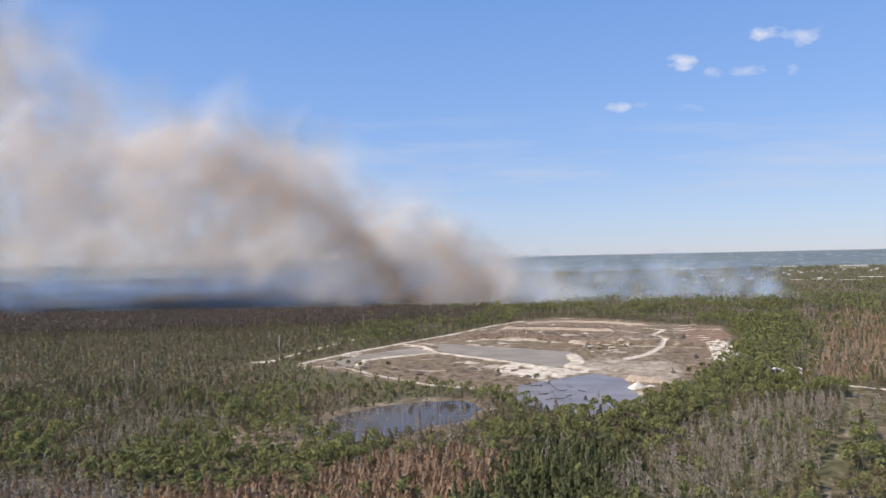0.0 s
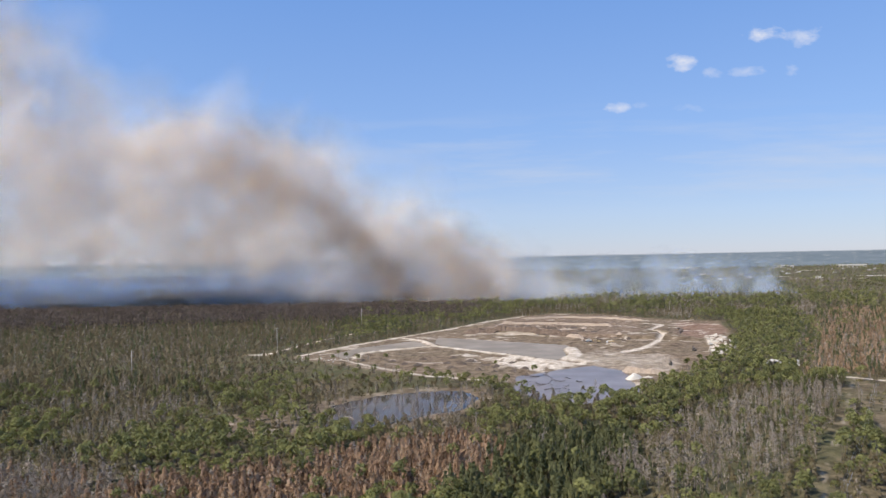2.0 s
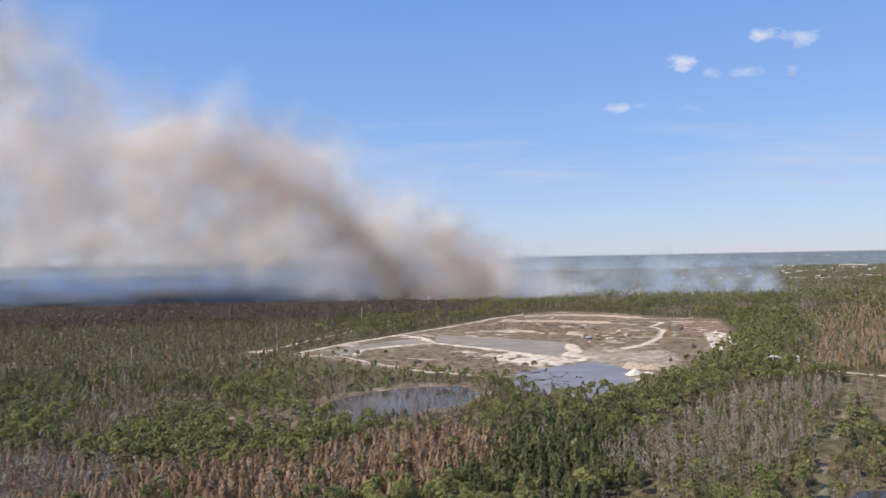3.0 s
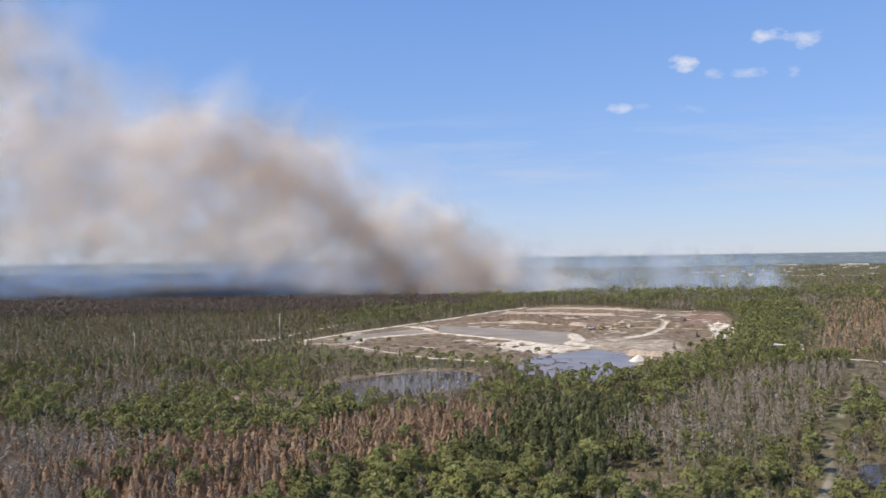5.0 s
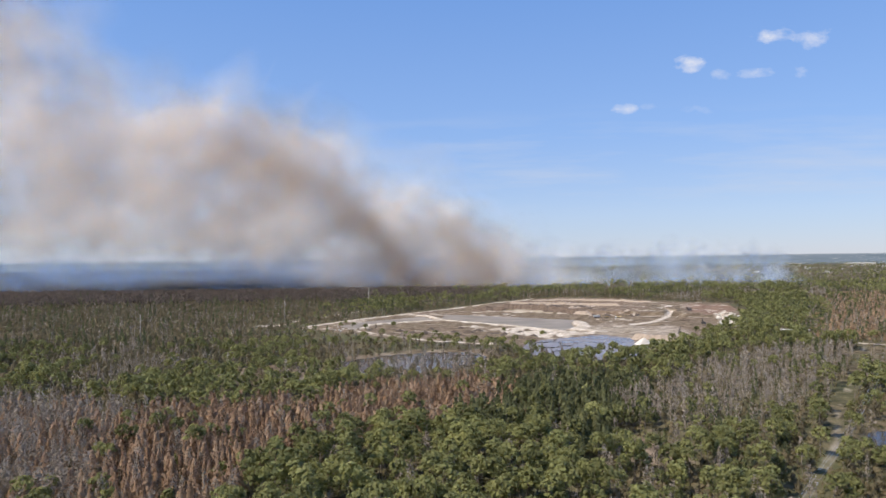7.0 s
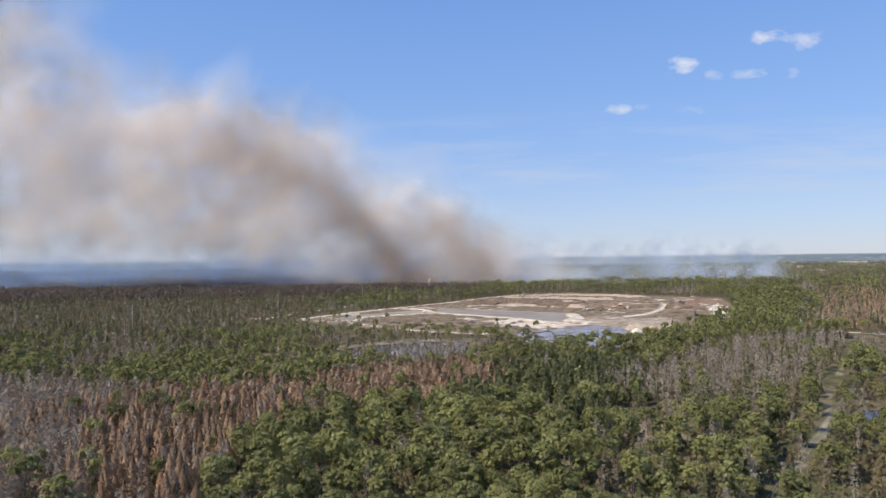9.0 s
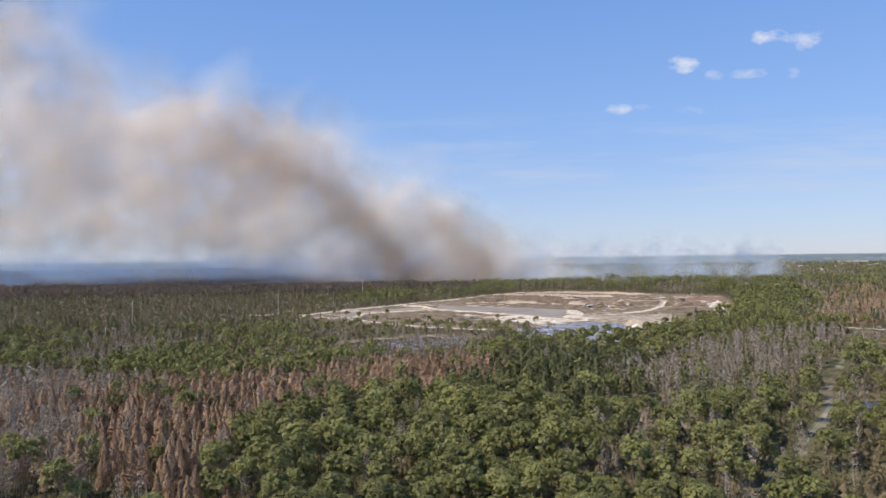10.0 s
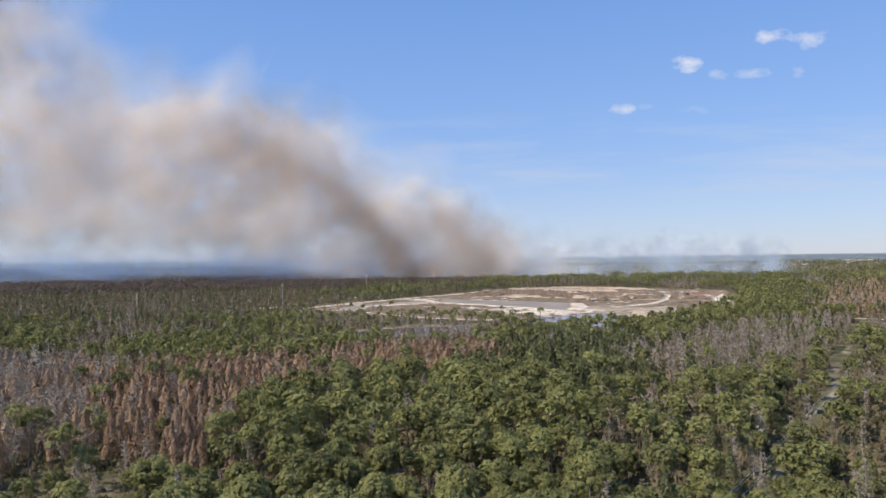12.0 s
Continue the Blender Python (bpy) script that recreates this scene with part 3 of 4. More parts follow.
def kinds_at(x, y, rng):
    """Which tree grows at each place; -1 where none does."""
    k = len(x)
    wob = (rough(x, y, 40, 101) - 0.5) * 40
    dice = rng.rand(k)
    patch = rough(x, y, 55, 103)
    kind = np.where(patch + (dice - 0.5) * 0.4 > 0.75, BARE, np.where(patch + (dice - 0.5) * 0.5 > 0.50, SCRUB, PINE))
    kind = np.where(dice < 0.20, SHRUB, kind)
    kind = np.where((dice > 0.93) & (kind == PINE), DARK, kind)
    far_mix = rng.rand(k)
    kind = np.where((y > 620) & (kind == PINE), np.where(far_mix < 0.42, DARK, np.where(far_mix < 0.54, BARE, PINE)), kind)
    core = (np.abs(x - 5) < 85) & (y < 285)
    kind = np.where(core, np.where(dice < 0.16, SHRUB, np.where(dice > 0.93, BARE, np.where(dice > 0.86, SCRUB, PINE))), kind)
    mixed = (x > 36 + wob * 0.6) & (x < 135) & (y < 330) & (kind == PINE) & (rng.rand(k) < 0.5)
    kind = np.where(mixed, np.where(far_mix < 0.5, SCRUB, np.where(far_mix < 0.78, BARE, DARK)), kind)
    green = (x > 0.35 * y) & (x < 0.50 * y) & (y > 560) & (y < 1200) & (kind != SHRUB)
    kind = np.where(green, np.where(far_mix < 0.72, PINE, np.where(far_mix < 0.9, DARK, SCRUB)), kind)
    west = step(-120, -220, x + wob) * step(500, 600, y + wob)
    kind = np.where(rng.rand(k) < west, np.where(dice < 0.80, SCRUB, np.where(dice < 0.87, BARE, np.where(dice < 0.94, DARK, SHRUB))), kind)
    kind = np.where(rng.rand(k) < burned_at(x, y) * 0.8, np.where(dice < 0.3, SCRUB, BURNT), kind)
    for poly, share in ((GREY_WEST, ((BARE, 0.62), (RUST, 0.22), (SCRUB, 0.08))), (RUST_WOOD, ((RUST, 0.76), (BARE, 0.09), (PINE, 0.07))), (DARK_WOOD, ((DARK, 0.86),)),
                        (GREY_EAST, ((BARE, 0.70), (SCRUB, 0.12), (DARK, 0.04))), (RUST_EAST, ((RUST, 0.52), (BARE, 0.16), (DARK, 0.14)))):
        inn = inside_by(poly, x, y) + wob * 0.7 + (dice - 0.5) * 10 > 0
        pick, at = rng.rand(k), 0.0
        for which, part_ in share:
            kind = np.where(inn & (pick >= at) & (pick < at + part_), which, kind)
            at += part_
    # where nothing tall stands
    q = np.maximum(inside_by(QUARRY, x, y) + wob * 0.15, -1e3)
    wet = np.maximum.reduce([inside_by(p, x, y) for p in (POND, EAST_POND, DARK_WATER)])
    none = (q > -4) | ((wet + wob * 0.1 > -3) & ((dice < 0.91) | (y > 575)))
    none |= (off_line(LINE_TRACK, x, y) + wob * 0.1 < np.where(y < 270, 3.0, 4.6)) | (off_line(WEST_ROAD, x, y) < 9) | (off_line(EAST_ROAD, x, y) < 8) | (off_line(NORTH_BERM, x, y) < 10)
    none |= (inside_by(EAST_POND, x, y + 9) > -5)
    none |= (np.abs(x - 318) < 15) & (np.abs(y - 668) < 9)
    thin = (inside_by(CLEARING, x, y) > -2) | (inside_by(NEAR_FIELD, x, y) > -1) | (inside_by(EAST_FIELD, x, y) + wob * 0.2 > -2)
    kind = np.where(thin, np.where(dice < 0.16, SHRUB, np.where(dice > 0.95, BARE, np.where((dice > 0.80) & (y < 200), PINE, np.where((dice < 0.55) & (y < 200), SHRUB, -1)))), kind)
    muck = inside_by(MUCK, x, y) > 0
    kind = np.where(muck & (dice < 0.55), -1, np.where(muck & (dice > 0.9), BARE, kind))
    rim = (y > 572) & (y < 720) & (x > -160) & (x < 60) & (rng.rand(k) < 0.5)
    kind = np.where(rim, np.where(kind == PINE, PINE, -1), kind)
    kind = np.where(rim & (rng.rand(k) < 0.45), -1, kind)
    open_ = (x > 900) & (y > 2100) & (rough(x, y, 170, 131) > 0.60)
    return np.where(none | open_, -1, kind)


def scatter(x0, x1, y0, y1, cell, rng):
    xs, ys = np.meshgrid(np.arange(x0, x1, cell), np.arange(y0, y1, cell))
    x = xs.ravel() + rng.uniform(0, cell, xs.size)
    y = ys.ravel() + rng.uniform(0, cell, xs.size)
    seen = np.abs(x) < 0.70 * np.abs(y) + 60
    return x[seen], y[seen]


def stand(name, species, x, y, lod, rng, tall):
    """Many trees of one kind as one mesh."""
    z = land(x, y)[0]
    lod = max(lod, 2) if species == SCRUB else lod
    size = rng.uniform(0.62, 1.16, len(x)) * tall
    turn = rng.uniform(0, 6.283, len(x))
    which = rng.randint(0, len(VARIANTS[species, lod]), len(x))
    V, F, I, base = [], [], [], 0
    for w, (wood, leaves) in enumerate(VARIANTS[species, lod]):
        sel = np.where(which == w)[0]
        if not len(sel):
            continue
        tv = np.concatenate([wood[0], leaves[0]])
        tf = np.concatenate([wood[1], leaves[1] + len(wood[0])])
        ti = np.concatenate([np.zeros(len(wood[1]), int), np.ones(len(leaves[1]), int)])
        c, s, k = np.cos(turn[sel])[:, None], np.sin(turn[sel])[:, None], size[sel][:, None]
        v = np.stack([(tv[:, 0] * c - tv[:, 1] * s) * k + x[sel][:, None], (tv[:, 0] * s + tv[:, 1] * c) * k + y[sel][:, None],
                      tv[:, 2] * k + z[sel][:, None]], 2)
        V.append(v.reshape(-1, 3))
        F.append((tf[None] + (np.arange(len(sel)) * len(tv))[:, None, None] + base).reshape(-1, 3))
        I.append(np.tile(ti, len(sel)))
        base += v.shape[0] * v.shape[1]
    if V:
        ob = mesh_object(name, np.concatenate(V), np.concatenate(F), [STEM[species], LEAF[species]], np.concatenate(I))
        tagged(ob, SAY[species] + (" wood" if species not in (SCRUB, SHRUB) else ""), "woodland", kind="stuff")


# nearest trees: things of their own
PARTS = {}


def tree_thing(species, variant, x, y, z, turn, size, group):
    key = (species, variant)
    if key not in PARTS:
        (wv, wf), (lv, lf) = VARIANTS[species, 0][variant]
        root = new(NAME[species])
        mesh_object("trunk", wv, wf, [STEM[species]], parent=root)
        mesh_object("crown", lv, lf, [LEAF[species]], parent=root)
        tagged(root, SAY[species], "tree", group, "thing")
        PARTS[key] = root
        root.matrix_basis = pose(x, y, z, 0, 0, turn) @ Matrix.Scale(size, 4)
    else:
        copy_thing(PARTS[key], pose(x, y, z, 0, 0, turn)).scale = (size,) * 3


BANDS = [(-140, 96, 8.0, 2, 1.0), (96, 200, 5.2, 0, 1.05), (200, 290, 5.3, 1, 1.05), (290, 640, 5.8, 2, 1.0), (640, 980, 6.4, 3, 1.0), (980, 1560, 7.0, 3, 1.1),
         (1560, 2600, 13.0, 4, 1.25), (2600, 4980, 26.0, 4, 1.5)]
for band, (y0, y1, cell, lod, tall) in enumerate(BANDS):
    rng = np.random.RandomState(40 + band)
    x, y = scatter(-0.70 * y1 - 60, 0.70 * y1 + 60, y0, y1, cell, rng)
    if y0 == 1560:
        keep = (x > 0.13 * y) | (rng.rand(len(x)) < 0.6)
        x, y = x[keep], y[keep]
    kind = kinds_at(x, y, rng)
    if y0 == 1560:
        kind = np.where((x < 0.13 * y) & (kind >= 0), BURNT, kind)
    if lod < 3 and y1 > 0:
        # cypress and conifer stands grow closer
        ex, ey = scatter(-240, 320, max(y0, 140), min(y1, 550), 3.6, rng)
        ek = kinds_at(ex, ey, rng)
        close = ((ek == RUST) | (ek == DARK) | (ek == BARE)) & (np.maximum.reduce([inside_by(p, ex, ey) for p in (RUST_WOOD, DARK_WOOD, GREY_WEST)]) > 0) & (rng.rand(len(ex)) < 0.7)
        x, y, kind = np.concatenate([x, ex[close]]), np.concatenate([y, ey[close]]), np.concatenate([kind, ek[close]])
    high = np.full(len(x), tall)
    if 0 < y1 <= 640 and y0 > 0:
        # undergrowth between the stems
        ux, uy = scatter(-0.70 * y1 - 60, 0.70 * y1 + 60, y0, y1, 4.4 if y1 < 300 else 6.5, rng)
        uk = np.where(rng.rand(len(ux)) < 0.6, SHRUB, SCRUB)
        uk = np.where(kinds_at(ux, uy, rng) == -1, -1, uk)
        x, y, kind = np.concatenate([x, ux]), np.concatenate([y, uy]), np.concatenate([kind, uk])
        high = np.concatenate([high, np.where(uk == SHRUB, rng.uniform(0.8, 1.9, len(ux)), rng.uniform(0.35, 0.85, len(ux)))])
    if y0 == 1560:
        high = np.where(x < 0.13 * y, 0.5, high)
    if y1 == 1560:
        # tall survivors along the edge of the fire
        ux = np.arange(-1120, 560, 7.5) + rng.uniform(-5, 5, 224)
        uy = 1440 - 0.10 * np.clip(ux, 0, 600) + rng.uniform(-45, 60, 224) - 0.35 * np.clip(ux - 300, 0, 400)
        x, y, kind = np.concatenate([x, ux]), np.concatenate([y, uy]), np.concatenate([kind, np.where(ux < 60, BURNT, PINE)])
        high = np.concatenate([high, rng.uniform(0.75, 1.2, 224)])
    edge = step(1180, 1300, y) * step(1700, 1500, y)
    high = high * (1 + 0.15 * edge * step(-100, 200, x))
    high = high * (1 - 0.2 * step(530, 580, y) * step(820, 720, y) * step(260, 180, x) * step(-240, -180, x))
    for species in FORMS:
        sel = kind == species
        sx, sy, hs = x[sel], y[sel], high[sel]
        if not len(sx):
            continue
        if lod == 0 and species != SHRUB:
            order = np.argsort(np.hypot(sx - 0, sy - 60))
            sz = land(sx, sy)[0]
            single = order[:280 if species == PINE else 130 if species != SCRUB else 60]
            for i in single:
                tree_thing(species, rng.randint(7), sx[i], sy[i], sz[i], rng.uniform(0, 360), rng.uniform(0.65, 1.2), NAME[species] + "s near the camera")
            rest = order[len(single):]
            sx, sy, hs = sx[rest], sy[rest], hs[rest]
        if len(sx):
            stand(NAME[species].replace("_tree", "") + ("_wood" if species < SCRUB or species == BURNT else "_cover"), species, sx, sy, max(lod, 1), rng, hs)

# lone pines on the rim of the diggings
lone = np.random.RandomState(5)
for i, (lx, ly) in enumerate([(203, 641), (219, 645), (224, 655), (198, 652), (-118, 742), (-104, 735), (-92, 728), (-70, 700), (-128, 752), (58, 640), (74, 628), (40, 660), (262, 700), (240, 668)]):
    tree_thing(PINE if i % 3 else BARE, lone.randint(7), lx, ly, float(max(land(np.array([lx * 1.0]), np.array([ly * 1.0]))[0][0], -0.8)), lone.uniform(0, 360), lone.uniform(0.6, 0.95), "lone trees round the diggings")


# ---- smoke ----
def smoke_material(name, pale, brown, soot, thick, grain):
    m, n = material(name)
    uv = n.add("ShaderNodeUVMap", 0)

    s = n.nodes.new("ShaderNodeSeparateXYZ")
    n.tree.links.new(uv, s.inputs[0])
    u, v = n.math("SUBTRACT", s.outputs[0], 0.5), n.math("SUBTRACT", s.outputs[1], 0.5)
    r2 = n.math("MULTIPLY", n.math("ADD", n.math("MULTIPLY", u, u), n.math("MULTIPLY", v, v)), 4.0)
    soft = n.math("POWER", n.math("SUBTRACT", 1.0, r2, clamp=True), 1.6)
    curl = n.add("ShaderNodeTexNoise", 0, Vector=n.where, Scale=grain, Detail=6.0, Roughness=0.58, Distortion=0.6)
    curl = n.math("MULTIPLY", n.math("SUBTRACT", curl, 0.24, clamp=True), 2.0, clamp=True)
    alpha = n.math("MULTIPLY", n.math("MULTIPLY", soft, curl), thick, clamp=True)
    age = n.noise(n.where, grain * 0.32, 3.0)
    col = n.mix(n.ramp(n.math("ADD", age, soot), [(0.46, 0.0), (0.66, 1.0)]), pale, brown)
    a = n.add("ShaderNodeBsdfDiffuse", 0, Color=col)
    b = n.add("ShaderNodeBsdfTranslucent", 0, Color=col)
    body = n.nodes.new("ShaderNodeMixShader")
    n.put(body.inputs[0], 0.5), n.put(body.inputs[1], a), n.put(body.inputs[2], b)
    mixed = n.nodes.new("ShaderNodeMixShader")
    n.put(mixed.inputs[0], alpha), n.put(mixed.inputs[1], n.add("ShaderNodeBsdfTransparent", 0)), n.put(mixed.inputs[2], body.outputs[0])
    surface(n, mixed.outputs[0])
    return m


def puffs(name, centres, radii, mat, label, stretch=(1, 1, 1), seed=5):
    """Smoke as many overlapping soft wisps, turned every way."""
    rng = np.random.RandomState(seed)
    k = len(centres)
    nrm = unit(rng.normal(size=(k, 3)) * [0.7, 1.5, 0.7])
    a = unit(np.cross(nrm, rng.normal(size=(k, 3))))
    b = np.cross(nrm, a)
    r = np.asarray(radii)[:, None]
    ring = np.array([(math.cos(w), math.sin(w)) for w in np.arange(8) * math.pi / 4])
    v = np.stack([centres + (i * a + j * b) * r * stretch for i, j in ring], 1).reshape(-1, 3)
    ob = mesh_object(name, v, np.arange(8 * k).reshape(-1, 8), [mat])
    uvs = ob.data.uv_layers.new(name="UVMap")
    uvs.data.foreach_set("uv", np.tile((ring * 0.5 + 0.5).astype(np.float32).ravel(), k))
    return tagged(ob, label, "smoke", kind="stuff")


smoke_rng = np.random.RandomState(77)
TOP = [(-1700, 1100), (-1076, 760), (-960, 600), (-830, 455), (-678, 465), (-500, 470), (-417, 420), (-307, 375), (-252, 315), (-115, 255), (22, 185), (118, 110), (187, 25)]
LOW = [(-1700, 200), (-1076, 130), (-700, 110), (-480, 75), (-330, 30), (-230, 0), (190, 0)]


def plume_points(k, depth, spread, lo, hi, x0, x1, lump, cut, seed):
    rng = np.random.RandomState(seed)
    got = []
    while sum(map(len, got)) < k:
        x = rng.uniform(x0, x1, 4000)
        top, low = np.interp(x, *zip(*TOP)), np.interp(x, *zip(*LOW))
        z = low + (top - low) * rng.uniform(lo, hi, 4000)
        y = depth + rng.normal(0, 1, 4000) * spread
        field = rough(x + 0.3 * y, z + 0.2 * y, lump, seed)
        ok = field + rng.uniform(-0.08, 0.08, 4000) > cut
        got.append(np.stack([x, y, z], 1)[ok])
    return np.concatenate(got)[:k]


BROWN_SMOKE = smoke_material("brown_smoke", (0.98, 0.905, 0.82), (0.90, 0.79, 0.67), 0.0, 0.25, 0.010)
SOOTY_SMOKE = smoke_material("sooty_smoke", (0.68, 0.58, 0.48), (0.46, 0.375, 0.295), 0.01, 0.17, 0.014)
PALE_SMOKE = smoke_material("pale_smoke", (0.95, 0.91, 0.86), (0.92, 0.86, 0.80), -0.03, 0.14, 0.008)
FAR_SMOKE = smoke_material("far_drifting_smoke", (0.92, 0.85, 0.78), (0.88, 0.79, 0.70), 0.0, 0.42, 0.003)
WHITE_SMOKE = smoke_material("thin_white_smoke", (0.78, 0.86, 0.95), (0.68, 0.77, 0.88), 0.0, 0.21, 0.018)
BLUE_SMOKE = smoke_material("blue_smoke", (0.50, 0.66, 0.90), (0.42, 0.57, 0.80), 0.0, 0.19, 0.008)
core = plume_points(1250, 1660, 60, 0.0, 0.95, -1500, 130, 170, 0.24, 3)
puffs("smoke_plume", core, smoke_rng.uniform(36, 76, len(core)) * (1 + np.clip(-core[:, 0] / 1400, 0, 1)), BROWN_SMOKE, "brown and grey smoke rising from the burning wood")
# browner columns leaning over from the fire
cols = []
for cx, cz, cr, k in ((-112, 22, 26, 46), (-140, 60, 28, 44), (-166, 98, 34, 40), (-206, 150, 42, 32), (-255, 190, 52, 32), (-310, 225, 60, 36), (-400, 262, 62, 34), (-460, 300, 60, 28), (-520, 330, 60, 18),
                      (-60, 26, 26, 34), (104, 16, 22, 34), (72, 42, 26, 36), (40, 70, 30, 34), (0, 108, 34, 30), (10, 20, 24, 20), (-40, 140, 36, 18), (-330, 150, 60, 16), (-470, 190, 70, 16), (-160, 22, 26, 16)):
    g = smoke_rng.normal(size=(k, 3))
    cols.append(np.array([cx, 1600, cz]) + unit(g) * np.abs(smoke_rng.normal(0, 0.9, (k, 1))) * cr * [1.2, 0.6, 1.0])
cols = np.concatenate(cols)
cols[:, 2] = np.maximum(cols[:, 2], 6)
puffs("smoke_column", cols, smoke_rng.uniform(0.7, 1.3, len(cols)) * (26 + 0.13 * cols[:, 2]), SOOTY_SMOKE, "dark brown smoke columns boiling up from the fire", seed=4)
veil = plume_points(440, 1700, 90, 0.15, 1.18, -1600, 240, 180, 0.36, 8)
puffs("smoke_veil", veil, smoke_rng.uniform(60, 120, len(veil)), PALE_SMOKE, "thin pale smoke spreading over the plume", seed=6)
rng = np.random.RandomState(21)
# smoke that has drifted far off, its foot on the horizon
drift = np.stack([rng.uniform(-4300, -500, 330), rng.uniform(5000, 5300, 330), 90 + 900 * rng.rand(330) ** 1.5], 1)
puffs("drifting_smoke", drift, rng.uniform(170, 330, 330), FAR_SMOKE, "pale beige smoke drifted far over the woods", (1.4, 0.3, 0.7), 10)
low = np.stack([rng.uniform(60, 800, 300), rng.uniform(1640, 2000, 300), 8 + 85 * rng.rand(300) ** 1.7], 1)
wisps = np.concatenate([np.stack([rng.normal(wx, 14, 14) + np.linspace(0, lean, 14), rng.uniform(1640, 1720, 14), np.linspace(5, tall, 14)], 1)
                        for wx, lean, tall in ((215, -20, 110), (300, 10, 70), (430, -30, 85), (505, 20, 115), (600, -20, 70), (735, 25, 75), (770, -10, 60))])
low = np.concatenate([low, wisps])
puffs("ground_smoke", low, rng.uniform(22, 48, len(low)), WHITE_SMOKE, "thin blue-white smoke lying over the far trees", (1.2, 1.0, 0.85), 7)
# haze over the far land, its blue put into the puffs' colour
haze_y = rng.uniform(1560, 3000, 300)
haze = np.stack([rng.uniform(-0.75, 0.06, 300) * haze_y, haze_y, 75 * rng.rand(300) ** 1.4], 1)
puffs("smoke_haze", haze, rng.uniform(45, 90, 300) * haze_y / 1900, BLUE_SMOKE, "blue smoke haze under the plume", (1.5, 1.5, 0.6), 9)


# ---- built things ----
def box(x0, y0, z0, x1, y1, z1, taper=0.0):
    """A block as quads, its top drawn in by taper metres."""
    t = taper
    v = np.array([(x0, y0, z0), (x1, y0, z0), (x1, y1, z0), (x0, y1, z0), (x0 + t, y0 + t, z1), (x1 - t, y0 + t, z1), (x1 - t, y1 - t, z1), (x0 + t, y1 - t, z1)], float)
    return v, np.array([(3, 2, 1, 0), (4, 5, 6, 7), (0, 1, 5, 4), (1, 2, 6, 5), (2, 3, 7, 6), (3, 0, 4, 7)])


def tube(a, b, ra, rb, sides=10):
    """A round bar with ends, as quads and fans folded into quads."""
    v, _ = limb(a, b, ra, rb, sides)
    i = np.arange(sides)
    j = (i + 1) % sides
    v = np.concatenate([v, [a], [b]])
    f = [np.stack([i, j, j + sides, i + sides], 1), np.stack([j, i, np.full(sides, 2 * sides), np.full(sides, 2 * sides)], 1)[:0]]
    caps = [(2 * sides, (2 * k + 2) % sides, (2 * k + 1) % sides, 2 * k) for k in range(sides // 2)]
    caps += [(2 * sides + 1, 2 * k + sides, (2 * k + 1) % sides + sides, (2 * k + 2) % sides + sides) for k in range(sides // 2)]
    return v, np.concatenate([f[0], np.array(caps)])


def part(name, pieces, mat, parent, label="", smooth=False):
    v, f = joined(pieces)
    ob = mesh_object(name, v, f, [mat], parent=parent, smooth=smooth)
    if label:
        ob["label"] = label
    return ob


def height_at(x, y):
    return float(land(np.array([float(x)]), np.array([float(y)]))[0][0])


def thing(name, x, y, turn, label, category, group="", sink=0.05):
    root = new(name)
    root.matrix_basis = pose(x, y, height_at(x, y) - sink, 0, 0, turn)
    return tagged(root, label, category, group, "thing")


# wooden power line along the track
LINE_POLES = [(38, 115), (104, 206), (170, 297), (243, 404), (312, 508)]


def power_pole(x, y, turn):
    root = thing("power_pole", x, y, turn, "weathered wooden power pole with crossarm beside the track", "power pole", "poles of the line", 0.4)
    part("post", [tube((0, 0, 0), (0, 0, 11.8), 0.17, 0.11)], WOOD, root)
    part("crossarm", [box(-1.25, -0.07, 10.9, 1.25, 0.07, 11.08)], WOOD, root)
    for ix in (-1.15, 0.0, 1.15):
        zz = 11.08 if ix else 11.8
        part("insulator", [tube((ix, 0, zz), (ix, 0, zz + 0.24), 0.07, 0.05, 8)], WHITE_PAINT, root, "pale porcelain insulator")
    part("transformer", [tube((0.32, 0, 9.2), (0.32, 0, 10.1), 0.22, 0.22)], STEEL, root, "grey steel drum")
    return root


line_turn = -38.0
for px, py in LINE_POLES:
    power_pole(px, py, line_turn)
ca, sa = math.cos(radians(line_turn)), math.sin(radians(line_turn))
for (ax, ay), (bx, by) in zip(LINE_POLES, LINE_POLES[1:]):
    for off, zz in ((-1.15, 11.3), (0.0, 12.0), (1.15, 11.3)):
        spans = []
        za, zb = height_at(ax, ay) - 0.4 + zz, height_at(bx, by) - 0.4 + zz
        pts = [((ax + (bx - ax) * k + off * ca), (ay + (by - ay) * k + off * sa), za + (zb - za) * k - 2.4 * 4 * k * (1 - k) * 0.45) for k in np.linspace(0, 1, 13)]
        for p, q in zip(pts, pts[1:]):
            v, _ = limb(p, q, 0.035, 0.035, 4)
            i = np.arange(4)
            spans.append((v, np.stack([i, (i + 1) % 4, (i + 1) % 4 + 4, i + 4], 1)))
        v, f = joined(spans)
        tagged(mesh_object("power_wire", v, f, [WIRE]), "thin sagging bare wire between two wooden poles", "wire", "wires of the line", "thing")


CONCRETE = plain_material("weathered_concrete", (0.34, 0.31, 0.27), (0.48, 0.44, 0.39), 0.6, 0.85)
